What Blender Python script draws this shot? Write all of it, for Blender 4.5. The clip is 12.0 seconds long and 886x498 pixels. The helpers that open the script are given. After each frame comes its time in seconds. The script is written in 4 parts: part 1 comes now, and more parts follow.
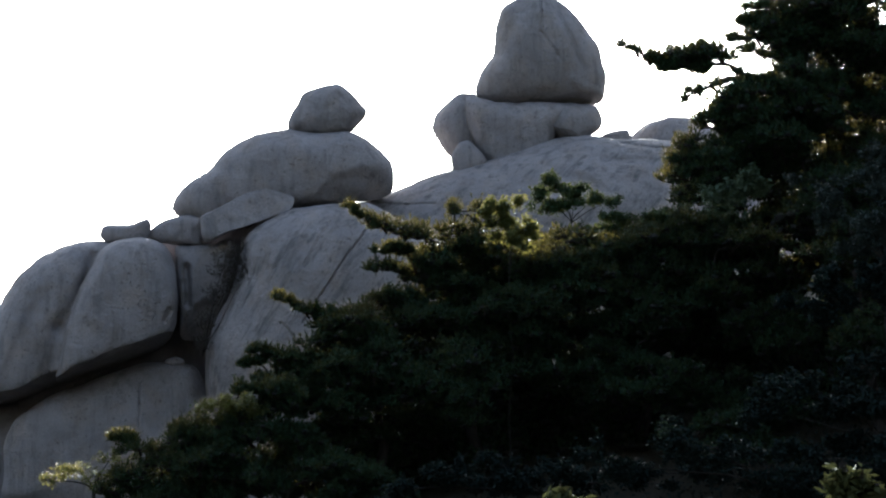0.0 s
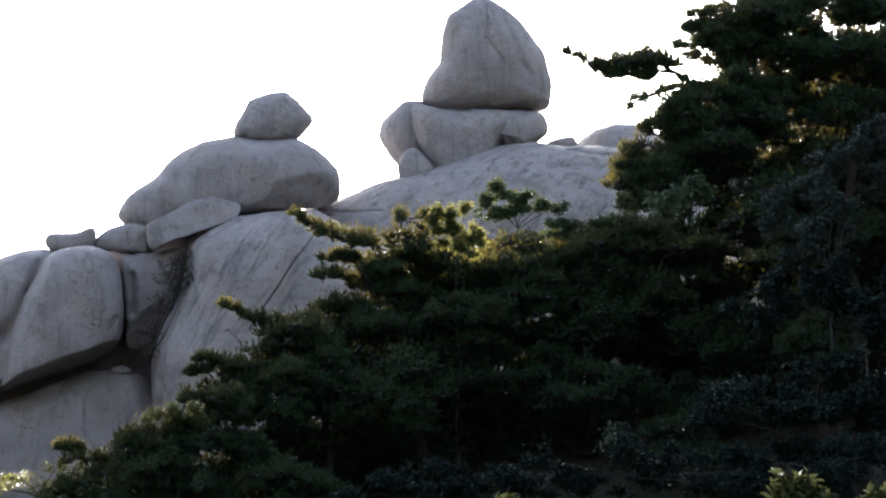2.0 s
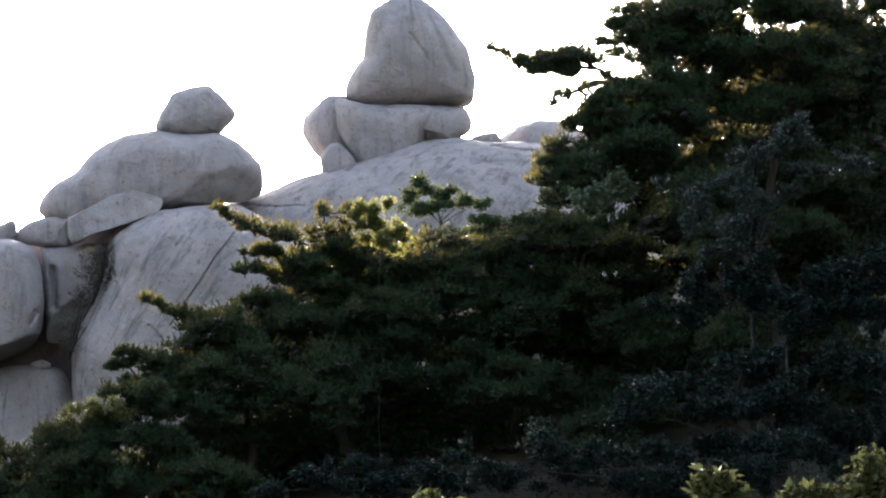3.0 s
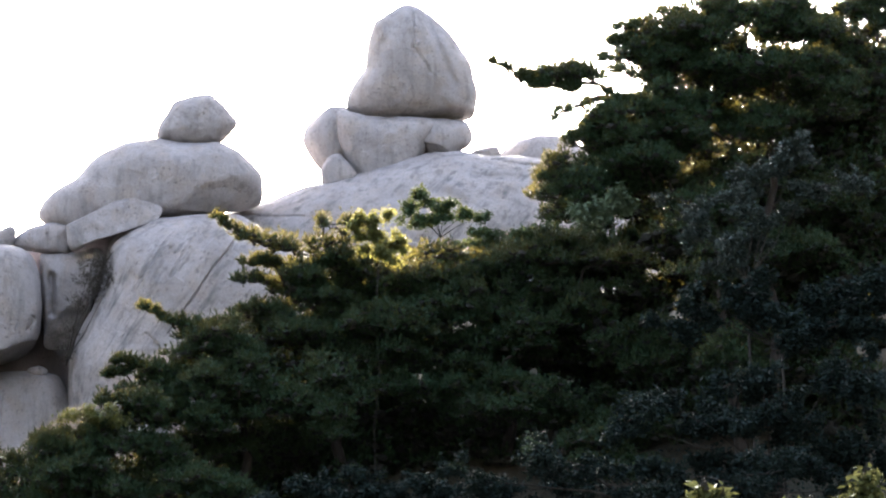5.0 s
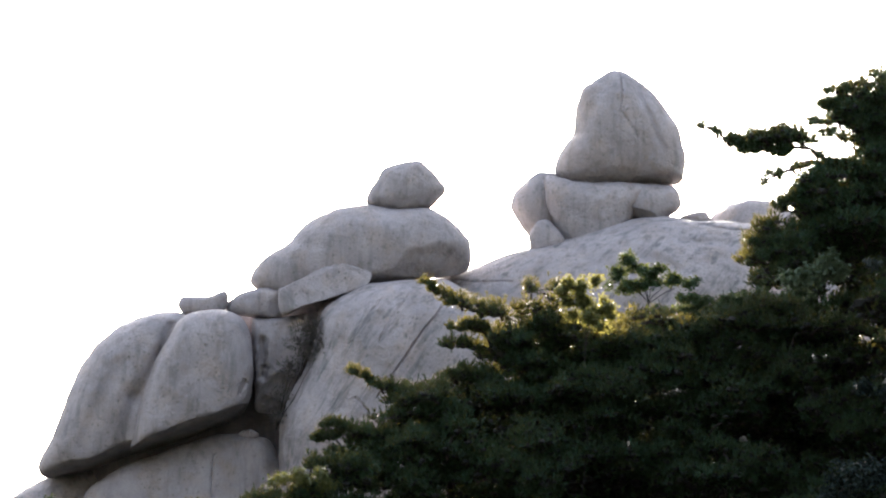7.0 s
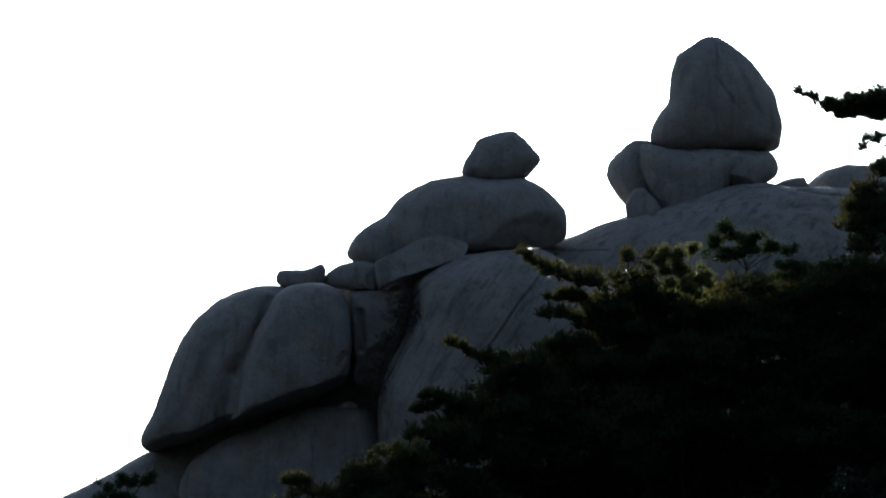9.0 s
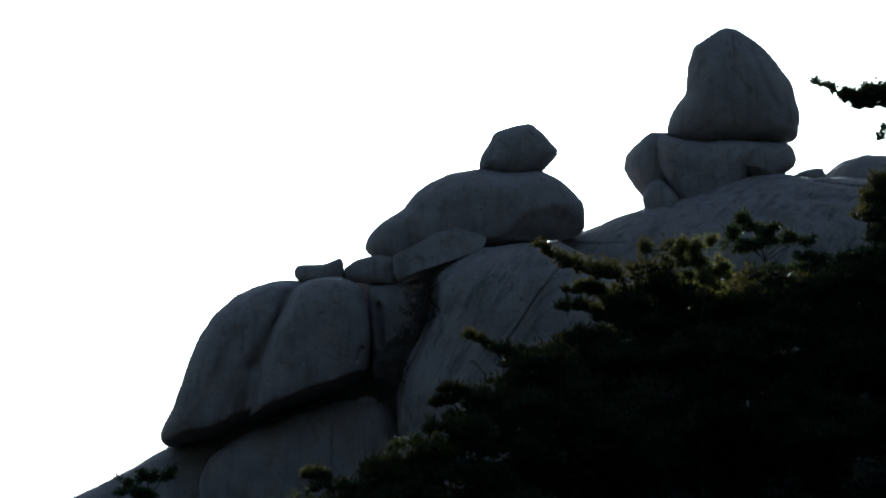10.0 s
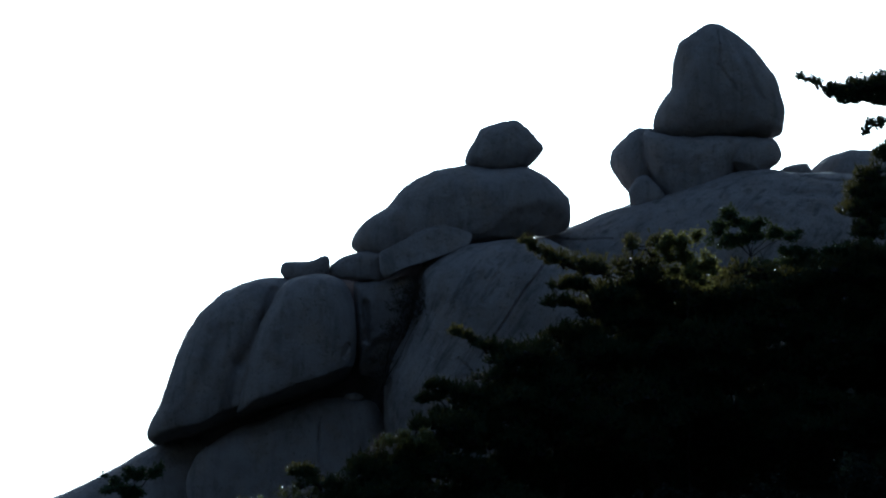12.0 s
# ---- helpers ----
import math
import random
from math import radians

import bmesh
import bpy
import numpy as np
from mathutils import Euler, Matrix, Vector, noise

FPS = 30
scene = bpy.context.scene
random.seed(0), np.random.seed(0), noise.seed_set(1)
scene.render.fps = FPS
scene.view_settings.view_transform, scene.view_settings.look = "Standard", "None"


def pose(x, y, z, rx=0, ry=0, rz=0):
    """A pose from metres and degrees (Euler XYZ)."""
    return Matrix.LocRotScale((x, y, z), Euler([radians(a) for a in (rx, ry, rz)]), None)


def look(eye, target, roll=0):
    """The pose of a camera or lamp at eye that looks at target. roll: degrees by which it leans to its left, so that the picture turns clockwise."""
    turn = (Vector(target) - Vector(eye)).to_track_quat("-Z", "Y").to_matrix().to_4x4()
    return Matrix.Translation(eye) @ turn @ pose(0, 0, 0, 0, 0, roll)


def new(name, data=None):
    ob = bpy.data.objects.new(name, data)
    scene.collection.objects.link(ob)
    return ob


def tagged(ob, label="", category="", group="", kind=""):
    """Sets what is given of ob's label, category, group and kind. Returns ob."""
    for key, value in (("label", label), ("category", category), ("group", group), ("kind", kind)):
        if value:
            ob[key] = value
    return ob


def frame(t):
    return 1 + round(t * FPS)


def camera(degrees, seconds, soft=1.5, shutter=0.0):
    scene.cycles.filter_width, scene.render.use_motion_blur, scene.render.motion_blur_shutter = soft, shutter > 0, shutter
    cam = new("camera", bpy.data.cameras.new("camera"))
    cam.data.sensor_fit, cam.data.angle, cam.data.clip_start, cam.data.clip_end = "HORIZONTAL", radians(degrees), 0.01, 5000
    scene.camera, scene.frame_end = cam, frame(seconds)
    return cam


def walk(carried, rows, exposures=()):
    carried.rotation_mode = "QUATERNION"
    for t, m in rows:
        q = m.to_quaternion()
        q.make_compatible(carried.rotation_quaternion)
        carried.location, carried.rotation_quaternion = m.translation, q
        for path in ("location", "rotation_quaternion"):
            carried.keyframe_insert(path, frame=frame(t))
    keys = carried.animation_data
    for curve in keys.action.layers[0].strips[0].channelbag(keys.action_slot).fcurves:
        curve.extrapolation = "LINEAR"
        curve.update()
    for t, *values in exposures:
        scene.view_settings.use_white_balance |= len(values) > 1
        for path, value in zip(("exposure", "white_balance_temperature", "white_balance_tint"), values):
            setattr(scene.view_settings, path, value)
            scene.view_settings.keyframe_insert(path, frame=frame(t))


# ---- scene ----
cam = camera(24.0, 12.0, soft=2.1)
walk(cam, [
    (0, pose(0, 0, 1.6, 99.338, 0.363, -0.182)),
    (0.5, pose(0, 0, 1.6, 99.484, 0.657, -0.262)),
    (1, pose(0, 0, 1.6, 99.728, 0.674, -0.409)),
    (1.5, pose(0, 0, 1.6, 99.699, 0.603, -0.892)),
    (2, pose(0, 0, 1.6, 99.520, 0.788, -1.595)),
    (2.5, pose(0, 0, 1.6, 99.529, 0.539, -2.489)),
    (3, pose(0, 0, 1.6, 99.361, 0.883, -3.730)),
    (3.2, pose(0, 0, 1.6, 99.326, 0.830, -3.979)),
    (4.8, pose(0, 0, 1.6, 99.665, 0.004, -3.828)),
    (5, pose(0, 0, 1.6, 99.712, -0.073, -3.921)),
    (5.5, pose(0, 0, 1.6, 99.375, 0.279, -3.129)),
    (6, pose(0, 0, 1.6, 100.512, 0.164, -1.652)),
    (6.5, pose(0, 0, 1.6, 101.419, -0.565, -0.421)),
    (7, pose(0, 0, 1.6, 101.451, -1.182, 1.680)),
    (7.5, pose(0, 0, 1.6, 101.318, -1.263, 3.099)),
    (7.7, pose(0, 0, 1.6, 101.270, -1.302, 3.566)),
    (9.3, pose(0, 0, 1.6, 100.542, -0.844, 4.506)),
    (9.5, pose(0, 0, 1.6, 100.614, -0.828, 4.580)),
    (10, pose(0, 0, 1.6, 100.414, -0.535, 4.994)),
    (10.5, pose(0, 0, 1.6, 100.482, -0.513, 5.264)),
    (11, pose(0, 0, 1.6, 100.468, -0.365, 5.441)),
    (11.5, pose(0, 0, 1.6, 100.335, -0.223, 5.183)),
    (12, pose(0, 0, 1.6, 100.319, -0.245, 4.659)),
], exposures=[
    (0.0, 2.65, 5500, 4), (1.0, 3.4, 5600, 5), (2.0, 3.5, 5800, 8), (3.0, 3.95, 6000, 9), (5.0, 4.5, 6200, 12),
    (6.5, 4.6, 6300, 12), (7.0, 4.05, 6300, 11), (7.7, 2.78, 6100, 10), (9.3, 0.8, 4900, -6), (11.0, 0.7, 4800, -6), (12.0, 0.45, 4500, -4),
])

# ---- daylight: hazy sky with the sun behind the ridge ----
SUN_ELEVATION, SUN_TURN = radians(20), radians(-4)
world = bpy.data.worlds.new("world")
scene.world = world
world.use_nodes = True
sky = world.node_tree.nodes.new("ShaderNodeTexSky")
sky.sky_type = 'NISHITA'
sky.sun_disc = False
sky.sun_elevation, sky.sun_rotation = SUN_ELEVATION, SUN_TURN
sky.air_density, sky.dust_density, sky.ozone_density = 1.0, 6.0, 1.0
background = world.node_tree.nodes["Background"]
background.inputs["Strength"].default_value = 0.06
haze = world.node_tree.nodes.new("ShaderNodeHueSaturation")
haze.inputs["Saturation"].default_value = 0.6
world.node_tree.links.new(sky.outputs["Color"], haze.inputs["Color"])
world.node_tree.links.new(haze.outputs["Color"], background.inputs["Color"])

sun_data = bpy.data.lights.new("sun", 'SUN')
sun_data.energy, sun_data.angle, sun_data.color = 4.0, radians(0.6), (1.0, 0.93, 0.82)
sun = new("sun", sun_data)
sun.matrix_world = look((-100 * math.sin(-SUN_TURN), 100, 100 * math.tan(SUN_ELEVATION)), (0, 0, 0))


# ---- materials ----
def shader(name):
    m = bpy.data.materials.new(name)
    m.use_nodes = True
    return m, m.node_tree.nodes, m.node_tree.links, m.node_tree.nodes["Principled BSDF"]


def noise_tex(nodes, links, vector, scale, detail=6.0, rough=0.6, squash=None):
    n = nodes.new("ShaderNodeTexNoise")
    n.inputs["Scale"].default_value = scale
    n.inputs["Detail"].default_value = detail
    n.inputs["Roughness"].default_value = rough
    if squash:
        mp = nodes.new("ShaderNodeMapping")
        mp.vector_type = 'TEXTURE'
        mp.inputs["Scale"].default_value = squash[0]
        mp.inputs["Rotation"].default_value = squash[1]
        links.new(vector, mp.inputs["Vector"])
        vector = mp.outputs["Vector"]
    links.new(vector, n.inputs["Vector"])
    return n.outputs["Fac"]


def ramp(nodes, links, fac, stops):
    r = nodes.new("ShaderNodeValToRGB")
    e = r.color_ramp.elements
    while len(e) < len(stops):
        e.new(0.5)
    for el, (p, c) in zip(e, stops):
        el.position = p
        el.color = (*c, 1.0) if len(c) == 3 else c
    links.new(fac, r.inputs["Fac"])
    return r.outputs["Color"]


def mixed(nodes, links, fac, a, b, mode='MIX'):
    m = nodes.new("ShaderNodeMix")
    m.data_type, m.blend_type = 'RGBA', mode
    for socket, value in ((m.inputs[0], fac), (m.inputs[6], a), (m.inputs[7], b)):
        if isinstance(value, (int, float)):
            socket.default_value = value
        elif isinstance(value, tuple):
            socket.default_value = (*value, 1.0)
        else:
            links.new(value, socket)
    return m.outputs[2]


def grey(v):
    return (v, v, v)


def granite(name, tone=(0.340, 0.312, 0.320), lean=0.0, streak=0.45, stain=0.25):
    """Coarse weathered granite: crystals, blotches, runnels of dark lichen down the fall line, pits."""
    m, nodes, links, bsdf = shader(name)
    at = nodes.new("ShaderNodeTexCoord").outputs["Object"]
    fine = ramp(nodes, links, noise_tex(nodes, links, at, 26, 8, 0.75),
                [(0.30, tuple(c * 0.62 for c in tone)), (0.5, tone), (0.72, tuple(min(1, c * 1.28) for c in tone))])
    blotch = ramp(nodes, links, noise_tex(nodes, links, at, 0.55, 7, 0.62), [(0.35, grey(0.70)), (0.62, grey(1.0))])
    col = mixed(nodes, links, 0.8, fine, blotch, 'MULTIPLY')
    warm = ramp(nodes, links, noise_tex(nodes, links, at, 0.9, 4), [(0.45, grey(0)), (0.7, grey(1))])
    col = mixed(nodes, links, warm, col, mixed(nodes, links, 0.6, col, (1.0, 0.90, 0.78), 'MULTIPLY'))
    runnel = noise_tex(nodes, links, at, 2.0, 7, 0.72, ((1.0, 1.0, 8.5), (0, lean, 0)))
    runs = ramp(nodes, links, runnel, [(0.50, grey(0)), (0.66, grey(streak))])
    col = mixed(nodes, links, runs, col, (0.10, 0.10, 0.105))
    blot = ramp(nodes, links, noise_tex(nodes, links, at, 0.8, 9, 0.75), [(0.56, grey(0)), (0.70, grey(stain))])
    col = mixed(nodes, links, blot, col, (0.11, 0.11, 0.10))
    pits = nodes.new("ShaderNodeTexVoronoi")
    pits.inputs["Scale"].default_value = 2.6
    links.new(at, pits.inputs["Vector"])
    spots = ramp(nodes, links, pits.outputs["Distance"], [(0.08, grey(0.55)), (0.20, grey(0.0))])
    col = mixed(nodes, links, spots, col, (0.13, 0.125, 0.12))
    pocks = nodes.new("ShaderNodeTexVoronoi")
    pocks.inputs["Scale"].default_value = 4.5
    tilt = nodes.new("ShaderNodeMapping")
    tilt.vector_type = 'TEXTURE'
    tilt.inputs["Rotation"].default_value = (0, lean, 0)
    tilt.inputs["Scale"].default_value = (1.0, 1.0, 2.2 if lean else 1.2)
    links.new(at, tilt.inputs["Vector"])
    links.new(tilt.outputs["Vector"], pocks.inputs["Vector"])
    where = ramp(nodes, links, noise_tex(nodes, links, at, 0.9, 4), [(0.42, grey(0)), (0.57, grey(1.0))])
    dots = ramp(nodes, links, pocks.outputs["Distance"], [(0.10, grey(0.58)), (0.27, grey(0.0))])
    flecks = mixed(nodes, links, 1.0, dots, where, 'MULTIPLY')
    col = mixed(nodes, links, flecks, col, (0.13, 0.13, 0.135))
    links.new(col, bsdf.inputs["Base Color"])
    bsdf.inputs["Roughness"].default_value = 0.9
    bsdf.inputs["Specular IOR Level"].default_value = 0.25
    b1, b2 = nodes.new("ShaderNodeBump"), nodes.new("ShaderNodeBump")
    b1.inputs["Strength"].default_value, b1.inputs["Distance"].default_value = 0.7, 0.09
    b2.inputs["Strength"].default_value, b2.inputs["Distance"].default_value = 0.7, 0.25
    links.new(noise_tex(nodes, links, at, 14, 8, 0.7), b1.inputs["Height"])
    links.new(noise_tex(nodes, links, at, 1.7, 8, 0.62), b2.inputs["Height"])
    b3 = nodes.new("ShaderNodeBump")
    b3.invert = True
    b3.inputs["Strength"].default_value, b3.inputs["Distance"].default_value = 0.8, 0.12
    links.new(flecks, b3.inputs["Height"])
    links.new(b3.outputs["Normal"], b1.inputs["Normal"])
    links.new(b1.outputs["Normal"], b2.inputs["Normal"])
    links.new(b2.outputs["Normal"], bsdf.inputs["Normal"])
    return m


def foliage(name, dark, light, through_colour, gloss=0.45, share=0.35, sheen=0.12):
    """Leaves or needles: varied green, part of the light passes through."""
    m, nodes, links, bsdf = shader(name)
    geo = nodes.new("ShaderNodeNewGeometry")
    at = nodes.new("ShaderNodeTexCoord").outputs["Object"]
    patch = noise_tex(nodes, links, at, 0.8, 3)
    a = nodes.new("ShaderNodeMath")
    a.operation = 'MULTIPLY_ADD'
    links.new(geo.outputs["Random Per Island"], a.inputs[0])
    a.inputs[1].default_value = 0.6
    links.new(patch, a.inputs[2])
    col = ramp(nodes, links, a.outputs[0], [(0.35, dark), (1.0, light)])
    links.new(col, bsdf.inputs["Base Color"])
    bsdf.inputs["Roughness"].default_value = gloss
    bsdf.inputs["Specular IOR Level"].default_value = sheen
    glow = nodes.new("ShaderNodeBsdfTranslucent")
    glow.inputs["Color"].default_value = (*through_colour, 1)
    mix = nodes.new("ShaderNodeMixShader")
    mix.inputs[0].default_value = share
    links.new(bsdf.outputs[0], mix.inputs[1])
    links.new(glow.outputs[0], mix.inputs[2])
    links.new(mix.outputs[0], nodes["Material Output"].inputs["Surface"])
    return m


def bark(name, dark, light):
    m, nodes, links, bsdf = shader(name)
    at = nodes.new("ShaderNodeTexCoord").outputs["Object"]
    plates = noise_tex(nodes, links, at, 9, 8, 0.7, ((1, 1, 3.3), (0, 0, 0)))
    links.new(ramp(nodes, links, plates, [(0.35, dark), (0.65, light)]), bsdf.inputs["Base Color"])
    bsdf.inputs["Roughness"].default_value = 0.9
    b = nodes.new("ShaderNodeBump")
    b.inputs["Distance"].default_value = 0.05
    links.new(plates, b.inputs["Height"])
    links.new(b.outputs["Normal"], bsdf.inputs["Normal"])
    return m


GRANITE = granite("granite", streak=0.45, stain=0.3)
GRANITE_SLAB = granite("streaked_granite", lean=radians(32), streak=0.8, stain=0.25)
# Dark tone: stain in the recess, painted shade behind and under the boulders.
GRANITE_STAIN_SHADE = granite("stained_shaded_granite", (0.175, 0.150, 0.155), streak=0.85, stain=0.7)
NEEDLES = foliage("pine_needles", (0.006, 0.014, 0.009), (0.020, 0.047, 0.026), (0.38, 0.29, 0.06), 0.5, 0.07, 0.12)
LEAVES = foliage("oak_leaves", (0.018, 0.038, 0.022), (0.045, 0.078, 0.04), (0.2, 0.2, 0.06), 0.55, 0.08, 0.12)
# Sunlit copy of oak_leaves: sunshine is put into the brighter, yellower colours.
LEAVES_LIT = foliage("sunlit_oak_leaves", (0.03, 0.05, 0.018), (0.08, 0.10, 0.03), (0.36, 0.31, 0.07), 0.42, 0.18, 0.35)
# Grey-green taken almost to black: canopy shade is put into the leaf colour.
LEAVES_SHADED = foliage("shaded_grey_green_leaves", (0.006, 0.010, 0.010), (0.014, 0.024, 0.024), (0.04, 0.06, 0.03), 0.6, 0.05, 0.04)
LEAVES_PALE = foliage("yellow_green_leaves", (0.025, 0.034, 0.014), (0.055, 0.065, 0.03), (0.08, 0.08, 0.03), 0.9, 0.10, 0.02)
LEAVES_YOUNG = foliage("young_oak_leaves", (0.04, 0.065, 0.04), (0.09, 0.13, 0.085), (0.12, 0.14, 0.05), 0.5, 0.08, 0.25)
LEAVES_SILVER = foliage("silvery_leaves", (0.012, 0.021, 0.019), (0.036, 0.053, 0.050), (0.05, 0.06, 0.04), 0.5, 0.04, 0.15)
SCRUB = foliage("dry_scrub", (0.035, 0.032, 0.030), (0.085, 0.078, 0.072), (0.10, 0.08, 0.05), 0.7, 0.2)
# Near-black twig brown: shade inside the crowns is part of the colour.
SHADED_TWIGS = bark("shaded_twigs", (0.006, 0.007, 0.005), (0.013, 0.014, 0.010))
PINE_BARK = bark("pine_bark", (0.008, 0.006, 0.005), (0.024, 0.017, 0.013))
OAK_BARK = bark("oak_bark", (0.008, 0.007, 0.006), (0.022, 0.019, 0.016))


def soil():
    """Leaf litter, moss and bare earth."""
    m, nodes, links, bsdf = shader("forest_floor")
    at = nodes.new("ShaderNodeTexCoord").outputs["Object"]
    a = ramp(nodes, links, noise_tex(nodes, links, at, 0.12, 9, 0.7), [(0.4, (0.018, 0.024, 0.012)), (0.6, (0.036, 0.030, 0.021))])
    b = ramp(nodes, links, noise_tex(nodes, links, at, 6, 8, 0.7), [(0.3, grey(0.5)), (0.7, grey(1.0))])
    col = mixed(nodes, links, 0.8, a, b, 'MULTIPLY')
    litter = nodes.new("ShaderNodeTexVoronoi")
    litter.inputs["Scale"].default_value = 18
    links.new(at, litter.inputs["Vector"])
    leaf = ramp(nodes, links, litter.outputs["Distance"], [(0.25, grey(0.7)), (0.45, grey(0.0))])
    tone = ramp(nodes, links, noise_tex(nodes, links, at, 9, 2), [(0.4, (0.021, 0.013, 0.007)), (0.6, (0.06, 0.039, 0.021))])
    links.new(mixed(nodes, links, leaf, col, tone), bsdf.inputs["Base Color"])
    bsdf.inputs["Roughness"].default_value = 0.95
    bump = nodes.new("ShaderNodeBump")
    bump.inputs["Distance"].default_value = 0.03
    links.new(leaf, bump.inputs["Height"])
    links.new(bump.outputs["Normal"], bsdf.inputs["Normal"])
    return m


SOIL = soil()


# ---- tools ----
def part(name, verts, faces, material, parent=None, label="", smooth=False):
    me = bpy.data.meshes.new(name)
    me.from_pydata(verts, [], faces)
    me.materials.append(material)
    if smooth:
        me.polygons.foreach_set("use_smooth", [True] * len(me.polygons))
    me.update()
    ob = new(name, me)
    if parent:
        ob.parent = parent
        ob.matrix_parent_inverse = Matrix.Translation(-parent.location)
    return tagged(ob, label)


def lattice(i, j, k, seed):
    h = (i * 374761393 + j * 668265263 + k * 2147483647 + seed * 974634541) & 0xFFFFFFFF
    h = ((h ^ (h >> 13)) * 1274126177) & 0xFFFFFFFF
    return ((h ^ (h >> 16)) & 0xFFFF) / 32767.5 - 1.0


def value_noise(p, seed):
    """Smooth random field from -1 to 1 at the points p (n x 3)."""
    c = np.floor(p).astype(np.int64)
    u = p - c
    u = u * u * (3 - 2 * u)
    out = 0
    for dx in (0, 1):
        for dy in (0, 1):
            for dz in (0, 1):
                w = (u[:, 0] if dx else 1 - u[:, 0]) * (u[:, 1] if dy else 1 - u[:, 1]) * (u[:, 2] if dz else 1 - u[:, 2])
                out = out + w * lattice(c[:, 0] + dx, c[:, 1] + dy, c[:, 2] + dz, seed)
    return out


def layered(p, seed, octaves=4, gain=0.5):
    out, a = 0, 1.0
    for o in range(octaves):
        out = out + a * value_noise(p * 2 ** o, seed + o)
        a *= gain
    return out


# ---- ground: one sheet, a hillside that rises to the ridge and falls away behind it ----
def step(a, b, v):
    t = np.clip((v - a) / (b - a), 0, 1)
    return t * t * (3 - 2 * t)


def ground_z(x, y):
    x, y = np.asarray(x, float), np.asarray(y, float)
    rise = 5.0 * step(8, 95, y) - 46 * step(108, 330, y) 
    side = -14 * step(45, 160, -x) * step(-60, 40, y)
    shoulder = 9.0 * step(54, 78, y) * step(-6, 8, x) * (1 - step(88, 120, y))
    # Unseen hills beside and behind the camera, added to block sky light.
    unseen_hills = 55 * step(15, 72, x) * step(-40, 5, y) * (1 - step(60, 110, y)) + 70 * step(6, 95, -y) * (1 - step(200, 400, -y))
    lumps = 0.25 * layered(np.stack([x.ravel() / 7, y.ravel() / 7, 0 * x.ravel()], 1), 5, 3).reshape(x.shape)
    return rise + side + shoulder + unseen_hills + lumps * step(3, 12, np.hypot(x, y))


def build_ground():
    s = np.sinh(np.linspace(-7.2, 7.2, 171)) / math.sinh(7.2) * 4600
    gx, gy = np.meshgrid(s, s + 40, indexing="ij")
    gz = ground_z(gx, gy)
    n = len(s)
    verts = np.stack([gx.ravel(), gy.ravel(), gz.ravel()], 1).tolist()
    faces = [(i * n + j, (i + 1) * n + j, (i + 1) * n + j + 1, i * n + j + 1) for i in range(n - 1) for j in range(n - 1)]
    ob = part("ground", verts, faces, SOIL, smooth=True)
    tagged(ob, "forest floor of a mountainside rising to a granite ridge", "ground", kind="structure")


build_ground()


# ---- granite boulders ----
BALLS = {}


def ball(level):
    if level not in BALLS:
        bm = bmesh.new()
        bmesh.ops.create_icosphere(bm, subdivisions=level, radius=1.0)
        BALLS[level] = (np.array([v.co[:] for v in bm.verts]), [[v.index for v in fc.verts] for fc in bm.faces])
        bm.free()
    return BALLS[level]


def rounded(radii, angle):
    """The outline's radius at each angle, smoothly between evenly spaced radii."""
    r = np.array(radii) + 0.06
    n = len(r)
    a = (angle / (2 * math.pi) * n) % n
    i = np.floor(a).astype(int) % n
    t = a - np.floor(a)
    p0, p1, p2, p3 = r[(i - 1) % n], r[i], r[(i + 1) % n], r[(i + 2) % n]
    return p1 + 0.5 * t * (p2 - p0 + t * (2 * p0 - 5 * p1 + 4 * p2 - p3 + t * (3 * (p1 - p2) + p3 - p0)))


